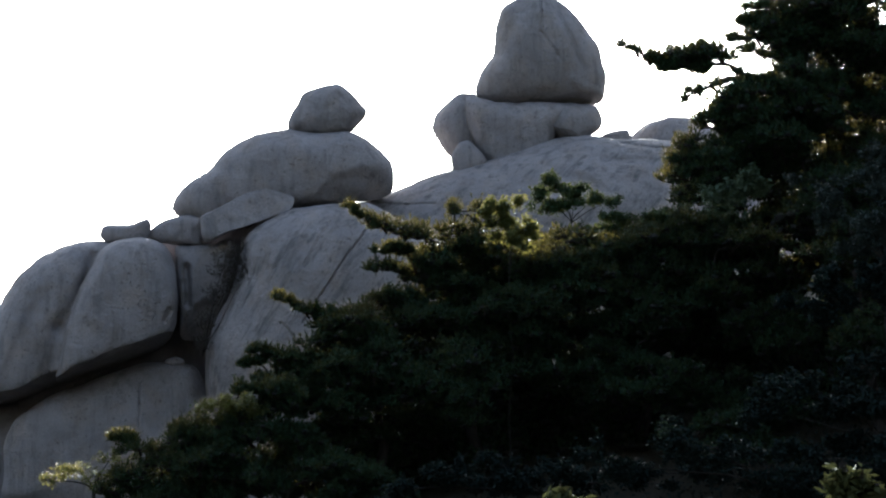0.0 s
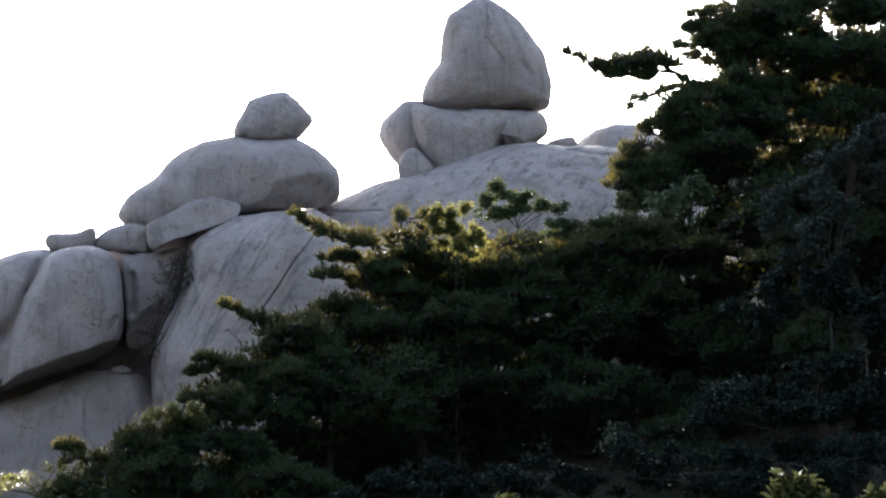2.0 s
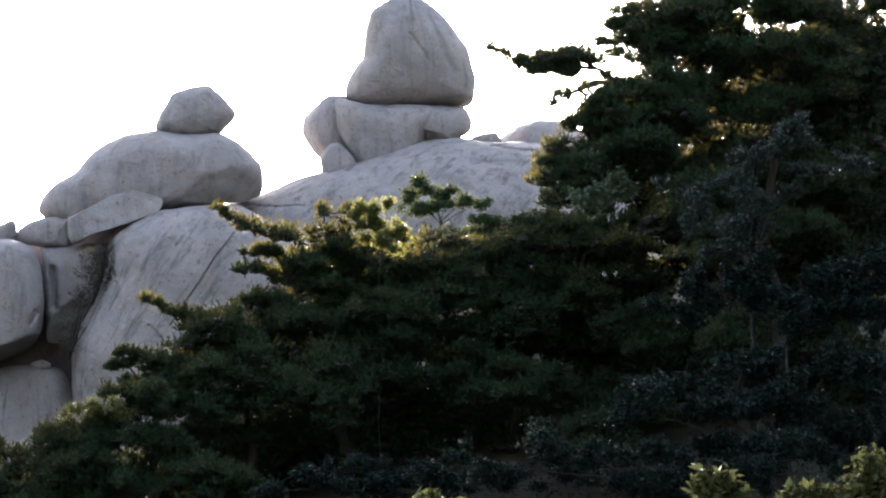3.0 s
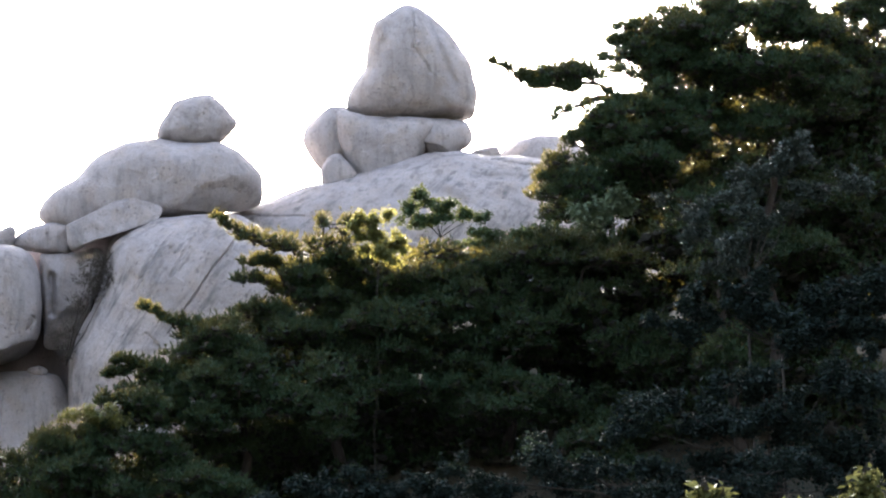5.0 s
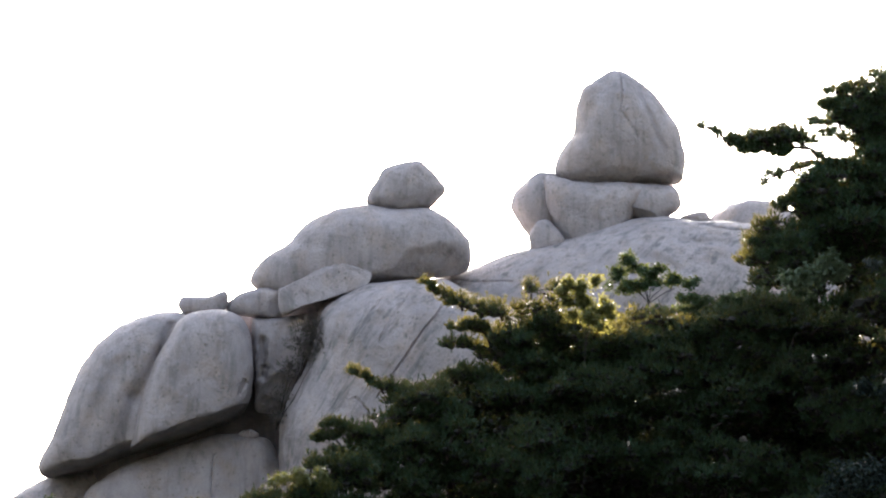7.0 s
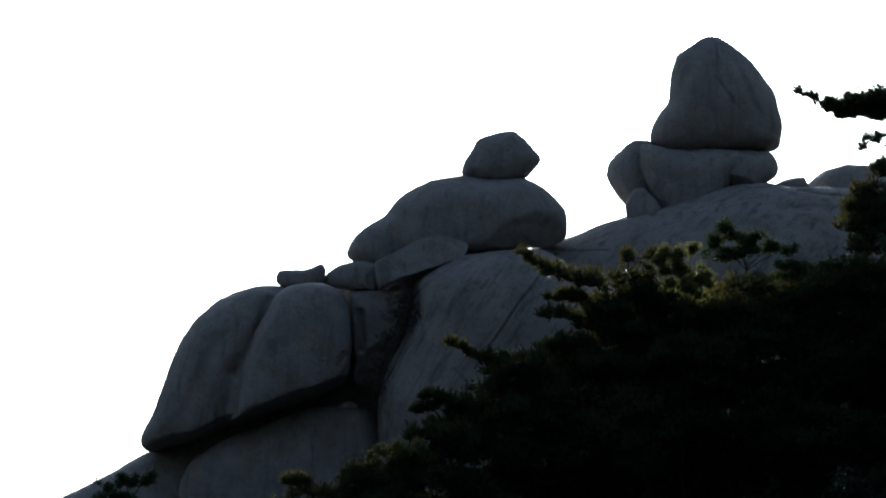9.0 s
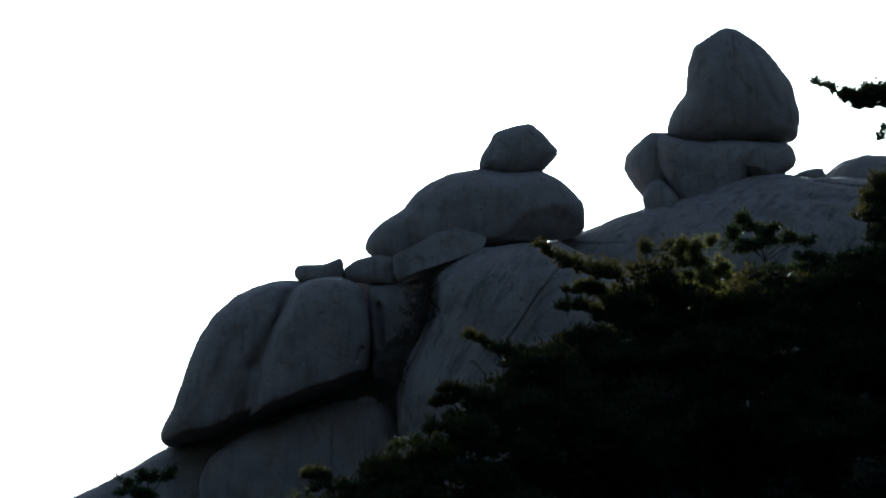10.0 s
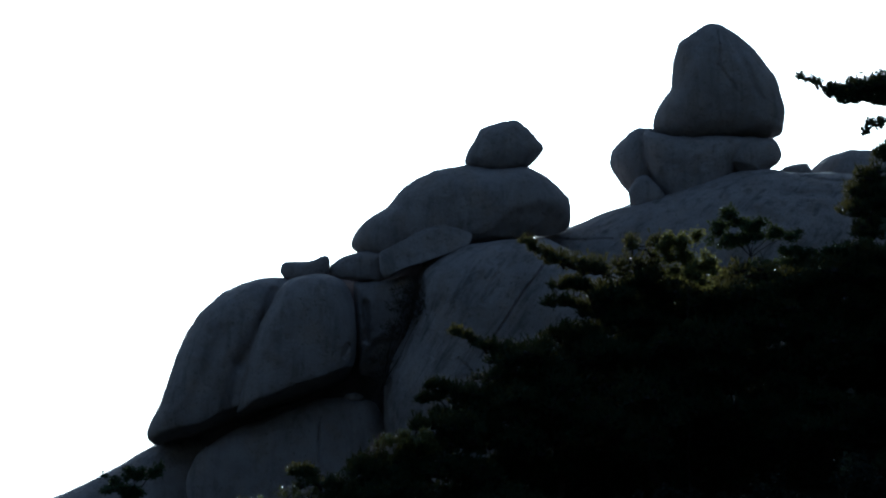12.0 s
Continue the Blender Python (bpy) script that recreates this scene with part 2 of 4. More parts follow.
def boulder(name, label, place, turn, tilt, radii, depth, material=None, level=6, boxy=2.5, rough=1.0, seed=1,
            cuts=(), grooves=(), category="boulder", group=""):
    """A weathered boulder. radii: its outline across, from the right side round over the top; depth: half its thickness towards
    and away from the valley. cuts: planes (normal, distance) that split faces off; grooves: joints (x, z, x, z, width, depth)."""
    mean = size = sum(radii) / len(radii)

    def form(unit):
        dx, dy, dz = unit.T
        flat = np.hypot(dx, dz)
        norm = (flat ** boxy + np.abs(dy) ** boxy) ** (1 / boxy)
        s, q = flat / norm, dy / norm
        angle = np.arctan2(dz, dx)
        blend = step(0.1, 0.85, s)
        r = mean * 0.9 * (1 - blend) + rounded(radii, angle) * blend
        p = np.stack([r * s * np.cos(angle), np.where(q < 0, depth[0], depth[1]) * q, r * s * np.sin(angle)], 1)
        p += unit * (rough * 0.055 * size * layered(p / (size * 0.75) + seed * 7.3, seed, 3))[:, None] * np.where(np.abs(q) > 0.25, 1.0, 0.35)[:, None]
        for (nx, ny, nz), d in cuts:
            n = np.array([nx, ny, nz]) / math.sqrt(nx * nx + ny * ny + nz * nz)
            over = p @ n - d
            over += 0.05 * size * value_noise(p / (size * 0.4) + 3, seed + 9)
            p -= n * (np.maximum(over, 0) * 0.96)[:, None]
        return p, q

    def joint_distance(p, joint):
        a, b = np.array(joint[:2]), np.array(joint[2:4])
        w = p[:, (0, 2)] + 0.07 * np.stack([value_noise(p * 1.3, seed + 20), value_noise(p * 1.3, seed + 21)], 1) * min(1, size / 3)
        w += 0.03 * np.stack([value_noise(p * 5, seed + 22), value_noise(p * 5, seed + 23)], 1)
        t = np.clip((w - a) @ (b - a) / ((b - a) @ (b - a)), 0, 1)
        return np.linalg.norm(w - a - t[:, None] * (b - a), axis=1)

    unit, faces = ball(level)
    faces = np.array(faces)
    p, q = form(unit)
    for fine in (0.30, 0.16):
        # finer faces along the narrow joints
        near = np.zeros(len(unit), bool)
        for joint in grooves:
            if joint[4] < 0.14:
                near |= (joint_distance(p, joint) < joint[4] + fine) & (q < 0.1)
        hit = near[faces].any(1)
        if not hit.any():
            break
        tri = faces[hit]
        ab, bc, ca = ((unit[tri[:, i]] + unit[tri[:, j]]) * 0.5 for i, j in ((0, 1), (1, 2), (2, 0)))
        base = len(unit) + np.arange(len(tri))[:, None]
        m = len(tri)
        unit = np.concatenate([unit, ab, bc, ca])
        unit = unit / np.linalg.norm(unit, axis=1)[:, None]
        iab, ibc, ica = base, base + m, base + 2 * m
        a, b, c = tri[:, 0:1], tri[:, 1:2], tri[:, 2:3]
        split = np.concatenate([np.concatenate(f, 1) for f in ((a, iab, ica), (iab, b, ibc), (ica, ibc, c), (iab, ibc, ica))])
        faces = np.concatenate([faces[~hit], split])
        p, q = form(unit)
    out = unit
    for joint in grooves:
        width, deep = joint[4:]
        p[:, 1] += np.where(q < 0.1, deep * np.exp(-(joint_distance(p, joint) / width) ** 2), 0)
    p += out * (rough * (0.055 * layered(p * 1.1, seed + 40, 3) + 0.024 * layered(p * 4.0, seed + 50, 3)))[:, None]
    ob = part(name, p.tolist(), faces.tolist(), material or GRANITE, smooth=True)
    ob.matrix_world = pose(*place, tilt, 0, turn)
    return tagged(ob, label, category, group)


# bedrock of the ridge
boulder("granite_dome", "broad pale granite dome forming the crest of the ridge", (8.3, 106.0, 16.56), -4.5, 8.0, (13.34, 12.65, 12.04, 11.67, 11.11, 10.38, 9.89, 9.45, 8.86, 8.47, 8.15, 7.98, 8.09, 8.15, 8.2, 8.29, 8.5, 8.81, 9.46, 10.25, 11.3, 13.1, 14.3, 14.29, 14.03, 13.9, 13.8, 13.94, 14.29, 14.51, 15.0, 15.8, 17.0, 16.86, 16.23, 15.9, 15.85, 15.86, 16.09, 16.61, 17.47, 16.71, 16.24, 16.07, 15.07, 14.21, 13.67, 13.39), (6.5, 9.0),
        GRANITE_SLAB, 7, 2.6, 0.6, 3, category="bedrock",
        grooves=((-10.94, 4.83, -9.33, 4.68, 0.07, 0.12), (-9.33, 4.68, -7.87, 4.68, 0.07, 0.12), (1.38, 7.60, 3.94, 7.30, 0.10, 0.35), (0.52, 6.74, 2.80, 6.58, 0.2, 0.3), (-2.36, 6.32, 0.22, 5.15, 0.35, 0.3), (-3.80, 5.74, -1.20, 4.60, 0.35, 0.2)))
boulder("granite_slab", "steep pale granite slab with diagonal dark runnels", (-3.18, 101.0, 13.99), 1.8, 7.0, (7.77, 7.77, 7.58, 7.24, 7.03, 6.74, 6.33, 6.04, 5.85, 5.72, 5.64, 5.64, 5.72, 5.95, 6.25, 6.35, 6.44, 6.62, 6.82, 7.13, 7.38, 7.66, 7.82, 7.38, 7.06, 6.95, 7.01, 7.24, 7.54, 7.73, 7.92, 8.2, 8.58, 9.12, 9.86, 10.87, 11.65, 12.71, 13.93, 13.41, 13.1, 12.95, 12.8, 12.48, 12.34, 12.35, 12.52, 12.77, 11.49, 10.57, 9.9, 9.42, 8.87, 8.4, 8.08, 7.87), (5.5, 6.0),
        GRANITE_SLAB, 7, 3.2, 0.6, 4, category="bedrock",
        grooves=((0.45, 5.75, -0.23, 4.79, 0.045, 0.10), (-0.23, 4.79, -1.25, 3.39, 0.045, 0.13), (-1.25, 3.39, -2.19, 1.85, 0.05, 0.15), (-2.19, 1.85, -3.13, 0.60, 0.05, 0.12), (-4.10, 0.58, -3.39, -0.23, 0.07, 0.12),
                 (-2.12, 5.58, -3.60, 3.34, 0.30, 0.10), (-1.02, 5.74, -2.63, 3.36, 0.30, 0.10), (-3.24, 5.84, -5.11, 2.63, 0.30, 0.10), (-1.60, 5.60, -3.10, 3.20, 0.07, 0.05), (-2.70, 5.70, -4.40, 3.10, 0.07, 0.05)))
boulder("lower_bedrock", "sloping grey granite foot under the boulders", (-26.27, 103.00, 4.36), 14.3, 1.5, (9.28, 9.69, 10.42, 8.44, 5.37, 4.25, 3.88, 3.92, 4.34, 5.43, 5.92, 6.37, 5.67, 4.11, 3.49, 3.32, 3.48, 4.09, 5.61, 9.82), (4.0, 6.0),
        GRANITE, 5, 2.6, 0.8, 5, category="bedrock")
# The gap's shadow is put into this mass's dark colour.
boulder("bedrock_core", "granite mass behind the split boulders, darkened for shade", (-15.20, 106.00, 11.63), 8.2, 5.4, (7.92, 8.33, 9.26, 11.06, 12.32, 9.63, 8.29, 7.89, 7.79, 7.38, 6.68, 6.23, 5.90, 5.75, 5.90, 6.39, 7.33, 8.86, 10.69, 9.26, 8.55, 8.32, 8.53, 9.21, 10.60, 9.35, 8.37, 7.94), (4.2, 5.0),
        GRANITE_STAIN_SHADE, 5, 3.4, 0.8, 26, category="bedrock")
boulder("recess_block", "dark stained granite block deep in a recess, shade painted in", (-11.48, 106.5, 16.07), 6.2, 7.7, (2.32, 2.52, 3.1, 3.58, 3.94, 3.6, 3.53, 3.82, 2.75, 2.32, 2.2, 2.31, 2.72, 3.24, 4.05, 4.05, 3.9, 2.86, 2.4, 2.26), (3.0, 3.5),
        GRANITE_STAIN_SHADE, 6, 3.0, 1.0, 6)
boulder("ledge_block", "pale granite block wedged in a recess", (-11.36, 101.4, 16.43), 6.4, 8.3, (1.17, 1.24, 1.39, 1.63, 2.06, 2.58, 2.44, 2.16, 2.03, 2.03, 2.12, 2.31, 1.86, 1.53, 1.34, 1.24, 1.2, 1.2, 1.26, 1.38, 1.59, 1.98, 2.6, 2.59, 2.57, 2.42, 2.0, 1.69, 1.43, 1.27, 1.18, 1.15), (2.4, 2.0), GRANITE, 6, 4.5, 0.8, 16,
        cuts=(((0.35, -0.7, -0.6), 2.0),), grooves=((-0.82, 0.95, -0.75, -0.8, 0.16, 0.5),))

# the great split boulder
boulder("split_boulder", "great domed granite boulder split by a joint", (-18.64, 100.5, 14.17), 10.5, 7.0, (3.09, 3.18, 3.39, 3.75, 4.2, 4.94, 5.02, 4.63, 4.21, 3.84, 3.56, 3.24, 3.05, 2.84, 2.73, 2.65, 2.64, 2.71, 2.83, 3.03, 3.36, 3.95, 5.15, 5.11, 4.59, 4.19, 3.77, 3.52, 3.37, 3.19, 3.12, 3.15, 3.15, 3.01, 2.97, 3.02), (3.6, 4.5),
        GRANITE, 6, 3.8, 0.6, 7, cuts=(((0.33, -0.15, -0.93), 2.4),), group="boulders of the ridge",
        grooves=((1.97, 3.67, 1.49, 2.26, 0.22, 0.5), (1.49, 2.26, 0.35, 0.14, 0.28, 0.4), (0.35, 0.14, -0.10, -2.08, 0.35, 0.25), (-0.55, 1.77, -2.01, -2.14, 0.3, 0.12)))
boulder("split_boulder", "great upright granite boulder with an undercut foot", (-15.1, 99.2, 14.9), 8.7, 7.6, (2.67, 2.73, 2.84, 3.01, 3.3, 3.59, 3.81, 3.74, 3.58, 3.42, 3.26, 2.93, 2.57, 2.36, 2.24, 2.2, 2.16, 2.19, 2.28, 2.47, 2.71, 3.08, 3.7, 4.37, 4.04, 3.55, 3.06, 2.76, 2.59, 2.52, 2.53, 2.62, 2.67, 2.67, 2.65, 2.66), (3.2, 3.8),
        GRANITE, 6, 4.2, 0.6, 8, cuts=(((0.36, -0.15, -0.92), 2.0),), group="boulders of the ridge",
        grooves=((2.09, -0.37, 2.30, 0.15, 0.1, 0.2),))
# Its dark colour paints the shade below the overhang.
boulder("under_block", "granite mass under an overhang, shade painted into its grey", (-18.81, 105.5, 9.69), 10.1, 4.3, (3.85, 4.02, 4.54, 4.48, 3.37, 2.66, 2.33, 2.2, 2.24, 2.39, 2.77, 3.58, 5.0, 4.59, 4.34, 3.37, 2.82, 2.58, 2.54, 2.68, 3.07, 3.22, 3.25, 3.52), (3.2, 4.0), GRANITE_STAIN_SHADE, 5, 2.8, 0.9, 9)
boulder("under_block", "broad sloping granite block below an overhang", (-15.55, 101.0, 8.68), 8.8, 4.0, (4.47, 4.5, 4.65, 4.89, 5.19, 5.3, 4.86, 4.37, 4.0, 3.69, 3.45, 3.27, 3.19, 3.18, 3.25, 3.4, 3.64, 4.02, 4.55, 4.83, 5.08, 5.13, 5.33, 5.68, 4.83, 4.27, 3.91, 3.69, 3.58, 3.56, 3.44, 3.37, 3.39, 3.5, 3.71, 4.05, 4.6, 4.67, 4.5, 4.45), (2.2, 2.5), GRANITE, 6, 3.4, 0.8, 10,
        grooves=((1.23, 2.98, 1.13, 1.94, 0.05, 0.12), (1.13, 1.94, 1.14, 0.93, 0.05, 0.12)))
boulder("loose_stone", "small loose stone lying on a block", (-12.56, 100.2, 12.61), 7.1, 6.2, (0.43, 0.33, 0.24, 0.23, 0.2, 0.22, 0.32, 0.41, 0.33, 0.25, 0.18, 0.18, 0.23, 0.31), (0.4, 0.5), GRANITE, 4, 2.3, 0.6, 11, category="stone")

# stones on the shoulder
boulder("flat_stone", "thin flat granite stone with an upturned end", (-14.96, 99.60, 18.85), 8.5, 9.7, (1.15, 1.18, 1.24, 1.24, 1.16, 0.69, 0.52, 0.43, 0.38, 0.36, 0.36, 0.36, 0.38, 0.40, 0.44, 0.50, 0.60, 0.77, 1.00, 1.11, 1.15, 1.15, 1.08, 0.98, 0.82, 0.67, 0.59, 0.53, 0.50, 0.48, 0.47, 0.47, 0.48, 0.50, 0.54, 0.60, 0.69, 0.84, 0.97, 1.09), (0.9, 0.9), GRANITE, 5, 2.6, 0.3, 12, category="stone")
boulder("small_boulder", "small rounded granite boulder on the shoulder", (-12.4, 100.2, 19.04), 7.1, 9.8, (1.14, 1.17, 1.25, 1.0, 0.88, 0.75, 0.7, 0.7, 0.72, 0.79, 0.92, 1.1, 1.35, 1.47, 1.11, 0.83, 0.7, 0.65, 0.64, 0.66, 0.73, 0.9, 1.26, 1.19), (1.0, 1.1), GRANITE, 5, 3.4, 0.8, 13)
boulder("small_boulder", "small grey granite block in a gap", (-11.64, 101.00, 18.93), 6.6, 9.6, (0.62, 0.62, 0.72, 0.60, 0.58, 0.55, 0.50, 0.52, 0.60, 0.62, 0.62, 0.66), (0.6, 0.8), GRANITE, 5, 2.8, 0.9, 14)

# the turtle-shaped boulder with its head stone
boulder("perched_boulder", "long humped granite boulder perched on a slab", (-7.37, 101.5, 21.95), 4.2, 11.3, (5.31, 5.33, 5.28, 5.06, 4.85, 4.63, 4.45, 4.22, 4.03, 3.79, 3.42, 3.13, 2.9, 2.72, 2.59, 2.51, 2.44, 2.4, 2.36, 2.34, 2.33, 2.34, 2.33, 2.3, 2.29, 2.29, 2.3, 2.32, 2.36, 2.41, 2.47, 2.5, 2.55, 2.62, 2.71, 2.79, 2.88, 2.98, 3.11, 3.2, 3.31, 3.41, 3.53, 3.74, 4.18, 4.71, 5.2, 5.55, 5.74, 5.59, 5.27, 4.97, 4.49, 3.97, 3.57, 3.2, 2.88, 2.62, 2.42, 2.26, 2.12, 2.01, 1.92, 1.84, 1.78, 1.74, 1.7, 1.67, 1.66, 1.66, 1.67, 1.69, 1.71, 1.75, 1.8, 1.86, 1.94, 2.04, 2.15, 2.3, 2.48, 2.71, 3.05, 3.42, 4.0, 4.72, 5.2, 5.32), (3.0, 3.2),
        GRANITE, 6, 2.8, 0.5, 15, cuts=(((0.42, -0.74, -0.52), 3.08),), group="boulders of the ridge")
boulder("wedge_boulder", "wedge of pale granite leaning under a boulder", (-9.14, 98.6, 19.65), 5.3, 10.3, (1.6, 2.13, 2.39, 2.39, 2.11, 1.91, 1.72, 1.58, 1.47, 1.33, 1.18, 1.08, 1.0, 0.94, 0.88, 0.82, 0.78, 0.75, 0.73, 0.72, 0.71, 0.72, 0.73, 0.76, 0.79, 0.84, 0.91, 1.0, 1.12, 1.3, 1.55, 1.95, 2.04, 2.07, 2.14, 2.21, 2.25, 2.09, 1.38, 1.07, 0.92, 0.82, 0.74, 0.68, 0.64, 0.61, 0.59, 0.57, 0.57, 0.57, 0.58, 0.59, 0.62, 0.65, 0.69, 0.76, 0.84, 0.94, 1.08, 1.29), (1.3, 1.6), GRANITE, 6, 6.5, 0.3, 17, cuts=(((0.1, -1.0, 0.35), 0.75),))
boulder("head_stone", "angular granite stone balanced on a larger boulder", (-5.31, 101.50, 25.29), 3.0, 13.1, (1.88, 1.65, 1.53, 1.45, 1.41, 1.43, 1.38, 1.28, 1.23, 1.22, 1.24, 1.32, 1.41, 1.41, 1.49, 1.63, 1.89, 2.06, 1.77, 1.58, 1.39, 1.28, 1.24, 1.24, 1.23, 1.28, 1.40, 1.53, 1.62, 1.77), (1.7, 1.8), GRANITE, 6, 2.5, 0.7, 18, group="boulders of the ridge")

# the stack
boulder("crown_boulder", "tall cone-shaped granite boulder crowning a stack", (5.70, 105.40, 29.15), -3.1, 14.6, (2.93, 2.83, 2.64, 2.56, 2.55, 2.60, 2.66, 2.81, 3.01, 3.25, 3.32, 3.19, 3.12, 3.15, 2.89, 2.72, 2.55, 2.48, 2.48, 2.96, 3.56, 3.97, 3.72, 3.28, 2.95, 2.70, 2.56, 2.51, 2.61, 2.82, 3.10, 3.49, 3.84, 3.60, 3.41, 3.10), (2.8, 3.0),
        GRANITE, 6, 2.5, 0.7, 19, group="boulders of the ridge", cuts=(((0.10, -0.35, -0.9), 2.75),),
        grooves=((-0.20, 3.33, 0.02, 2.26, 0.05, 0.13), (0.02, 2.26, -0.10, 1.20, 0.07, 0.09), (0.46, 2.95, 2.00, -0.60, 0.16, 0.2), (-0.06, 1.20, 0.74, -0.10, 0.12, 0.10), (-1.00, 2.86, -1.58, 1.01, 0.25, 0.1)))
boulder("base_boulder", "blocky granite boulder carrying the top of a stack", (4.09, 105.4, 24.91), -2.2, 12.5, (2.15, 2.43, 3.14, 2.54, 2.01, 1.74, 1.6, 1.59, 1.66, 1.83, 2.3, 2.98, 2.65, 2.4, 2.2, 2.05, 1.99, 2.03, 2.18, 2.45, 2.29, 2.23, 2.1, 2.05, 2.11, 2.3, 2.19, 2.08), (2.2, 2.4), GRANITE, 6, 3.4, 0.8, 20,
        group="boulders of the ridge", cuts=(((0.75, -0.6, -0.35), 2.6),))
boulder("base_boulder", "rounded granite block at the foot of a stack", (6.95, 105.2, 25.24), -3.8, 12.6, (1.64, 1.73, 1.71, 1.37, 1.21, 1.19, 1.19, 1.23, 1.42, 1.35, 1.4, 1.64, 1.72, 1.52, 1.25, 1.16, 1.19, 1.23, 1.14, 1.23), (1.9, 1.9), GRANITE, 5, 2.8, 0.8, 21, group="boulders of the ridge", cuts=(((-0.35, -0.5, -0.8), 1.05),))
boulder("side_boulder", "rounded granite lobe leaning on a stack", (1.36, 106.0, 25.42), -0.7, 12.7, (1.02, 1.04, 1.13, 1.31, 1.65, 1.83, 1.76, 1.72, 1.57, 1.4, 1.32, 1.32, 1.37, 1.35, 1.36, 1.31, 1.27, 1.27, 1.33, 1.46, 1.62, 1.72, 1.93, 1.69, 1.52, 1.33, 1.14, 1.05), (1.9, 1.8), GRANITE, 6, 2.5, 0.7, 22, group="boulders of the ridge")
boulder("prop_boulder", "small granite block propping a stack", (1.78, 104.0, 22.98), -1.0, 11.6, (0.87, 0.88, 0.86, 0.92, 1.04, 1.25, 1.2, 1.05, 0.96, 0.89, 0.81, 0.82, 0.94, 1.09, 1.15, 1.11, 1.01, 1.02, 1.15, 0.97), (1.0, 1.3), GRANITE, 5, 3.2, 0.6, 23, group="boulders of the ridge")
boulder("small_boulder", "small flat boulder lying on the dome", (9.36, 105.78, 24.77), -5.1, 12.3, (0.84, 0.76, 0.73, 0.56, 0.41, 0.34, 0.31, 0.31, 0.32, 0.36, 0.44, 0.54, 0.75, 0.86, 0.70, 0.49, 0.40, 0.36, 0.35, 0.37, 0.41, 0.50, 0.72, 0.76), (0.8, 0.9), GRANITE, 5, 2.5, 0.9, 24)
boulder("rounded_outcrop", "low rounded granite outcrop on the crest", (13.03, 108.00, 24.50), -6.9, 11.9, (2.65, 2.30, 2.17, 1.92, 1.82, 1.78, 1.77, 1.89, 1.97, 2.17, 2.39, 2.70, 2.73, 2.81, 2.35, 1.67, 1.37, 1.24, 1.20, 1.24, 1.39, 1.72, 2.45, 2.76), (2.5, 3.0), GRANITE, 6, 2.4, 0.7, 25, category="bedrock")


# ---- trees ----
def tube(points, radii, sides=7):
    """A tapered bent stem through the points."""
    pts = [Vector(p) for p in points]
    verts, faces = [], []
    for i, (p, r) in enumerate(zip(pts, radii)):
        d = (pts[min(i + 1, len(pts) - 1)] - pts[max(i - 1, 0)]).normalized()
        a = d.orthogonal().normalized()
        b = d.cross(a)
        for k in range(sides):
            t = 2 * math.pi * k / sides
            verts.append(p + float(r) * (math.cos(t) * a + math.sin(t) * b))
    for i in range(len(pts) - 1):
        for k in range(sides):
            n = (k + 1) % sides
            faces.append((i * sides + k, i * sides + n, (i + 1) * sides + n, (i + 1) * sides + k))
    faces.append(tuple(range(sides))[::-1])
    faces.append(tuple(range((len(pts) - 1) * sides, len(pts) * sides)))
    return [tuple(v) for v in verts], faces


def bent(rng, a, b, sag, n=6):
    """Points along a bent way from a to b."""
    a, b = np.array(a, float), np.array(b, float)
    t = np.linspace(0, 1, n)[:, None]
    p = a + (b - a) * t
    p[:, 2] += (np.sin(t * math.pi) * sag)[:, 0]
    p[1:-1] += rng.normal(0, 0.012 * np.linalg.norm(b - a), (n - 2, 3))
    return p.tolist()


def tufts(rng, centres, ups, length, needles, width):
    """Brushes of needles: thin pointed blades fanned round each shoot."""
    n = len(centres)
    c = np.repeat(centres, needles, 0)
    u = np.repeat(ups, needles, 0)
    d = rng.normal(0, 0.5, (n * needles, 3)) + u
    d /= np.linalg.norm(d, axis=1)[:, None]
    ln = length * rng.uniform(0.6, 1.15, (n * needles, 1))
    side = np.cross(d, rng.normal(0, 1, (n * needles, 3)))
    side /= np.linalg.norm(side, axis=1)[:, None] + 1e-6
    base = c + u * rng.uniform(-0.5, 0.5, (n * needles, 1)) * length
    w = side * width
    v = np.stack([base - w, base + w, base + d * ln], 1).reshape(-1, 3)
    return v


def mesh_of_triangles(name, v, material, parent, label=""):
    faces = np.arange(len(v)).reshape(-1, 3).tolist()
    return part(name, v.tolist(), faces, material, parent, label)


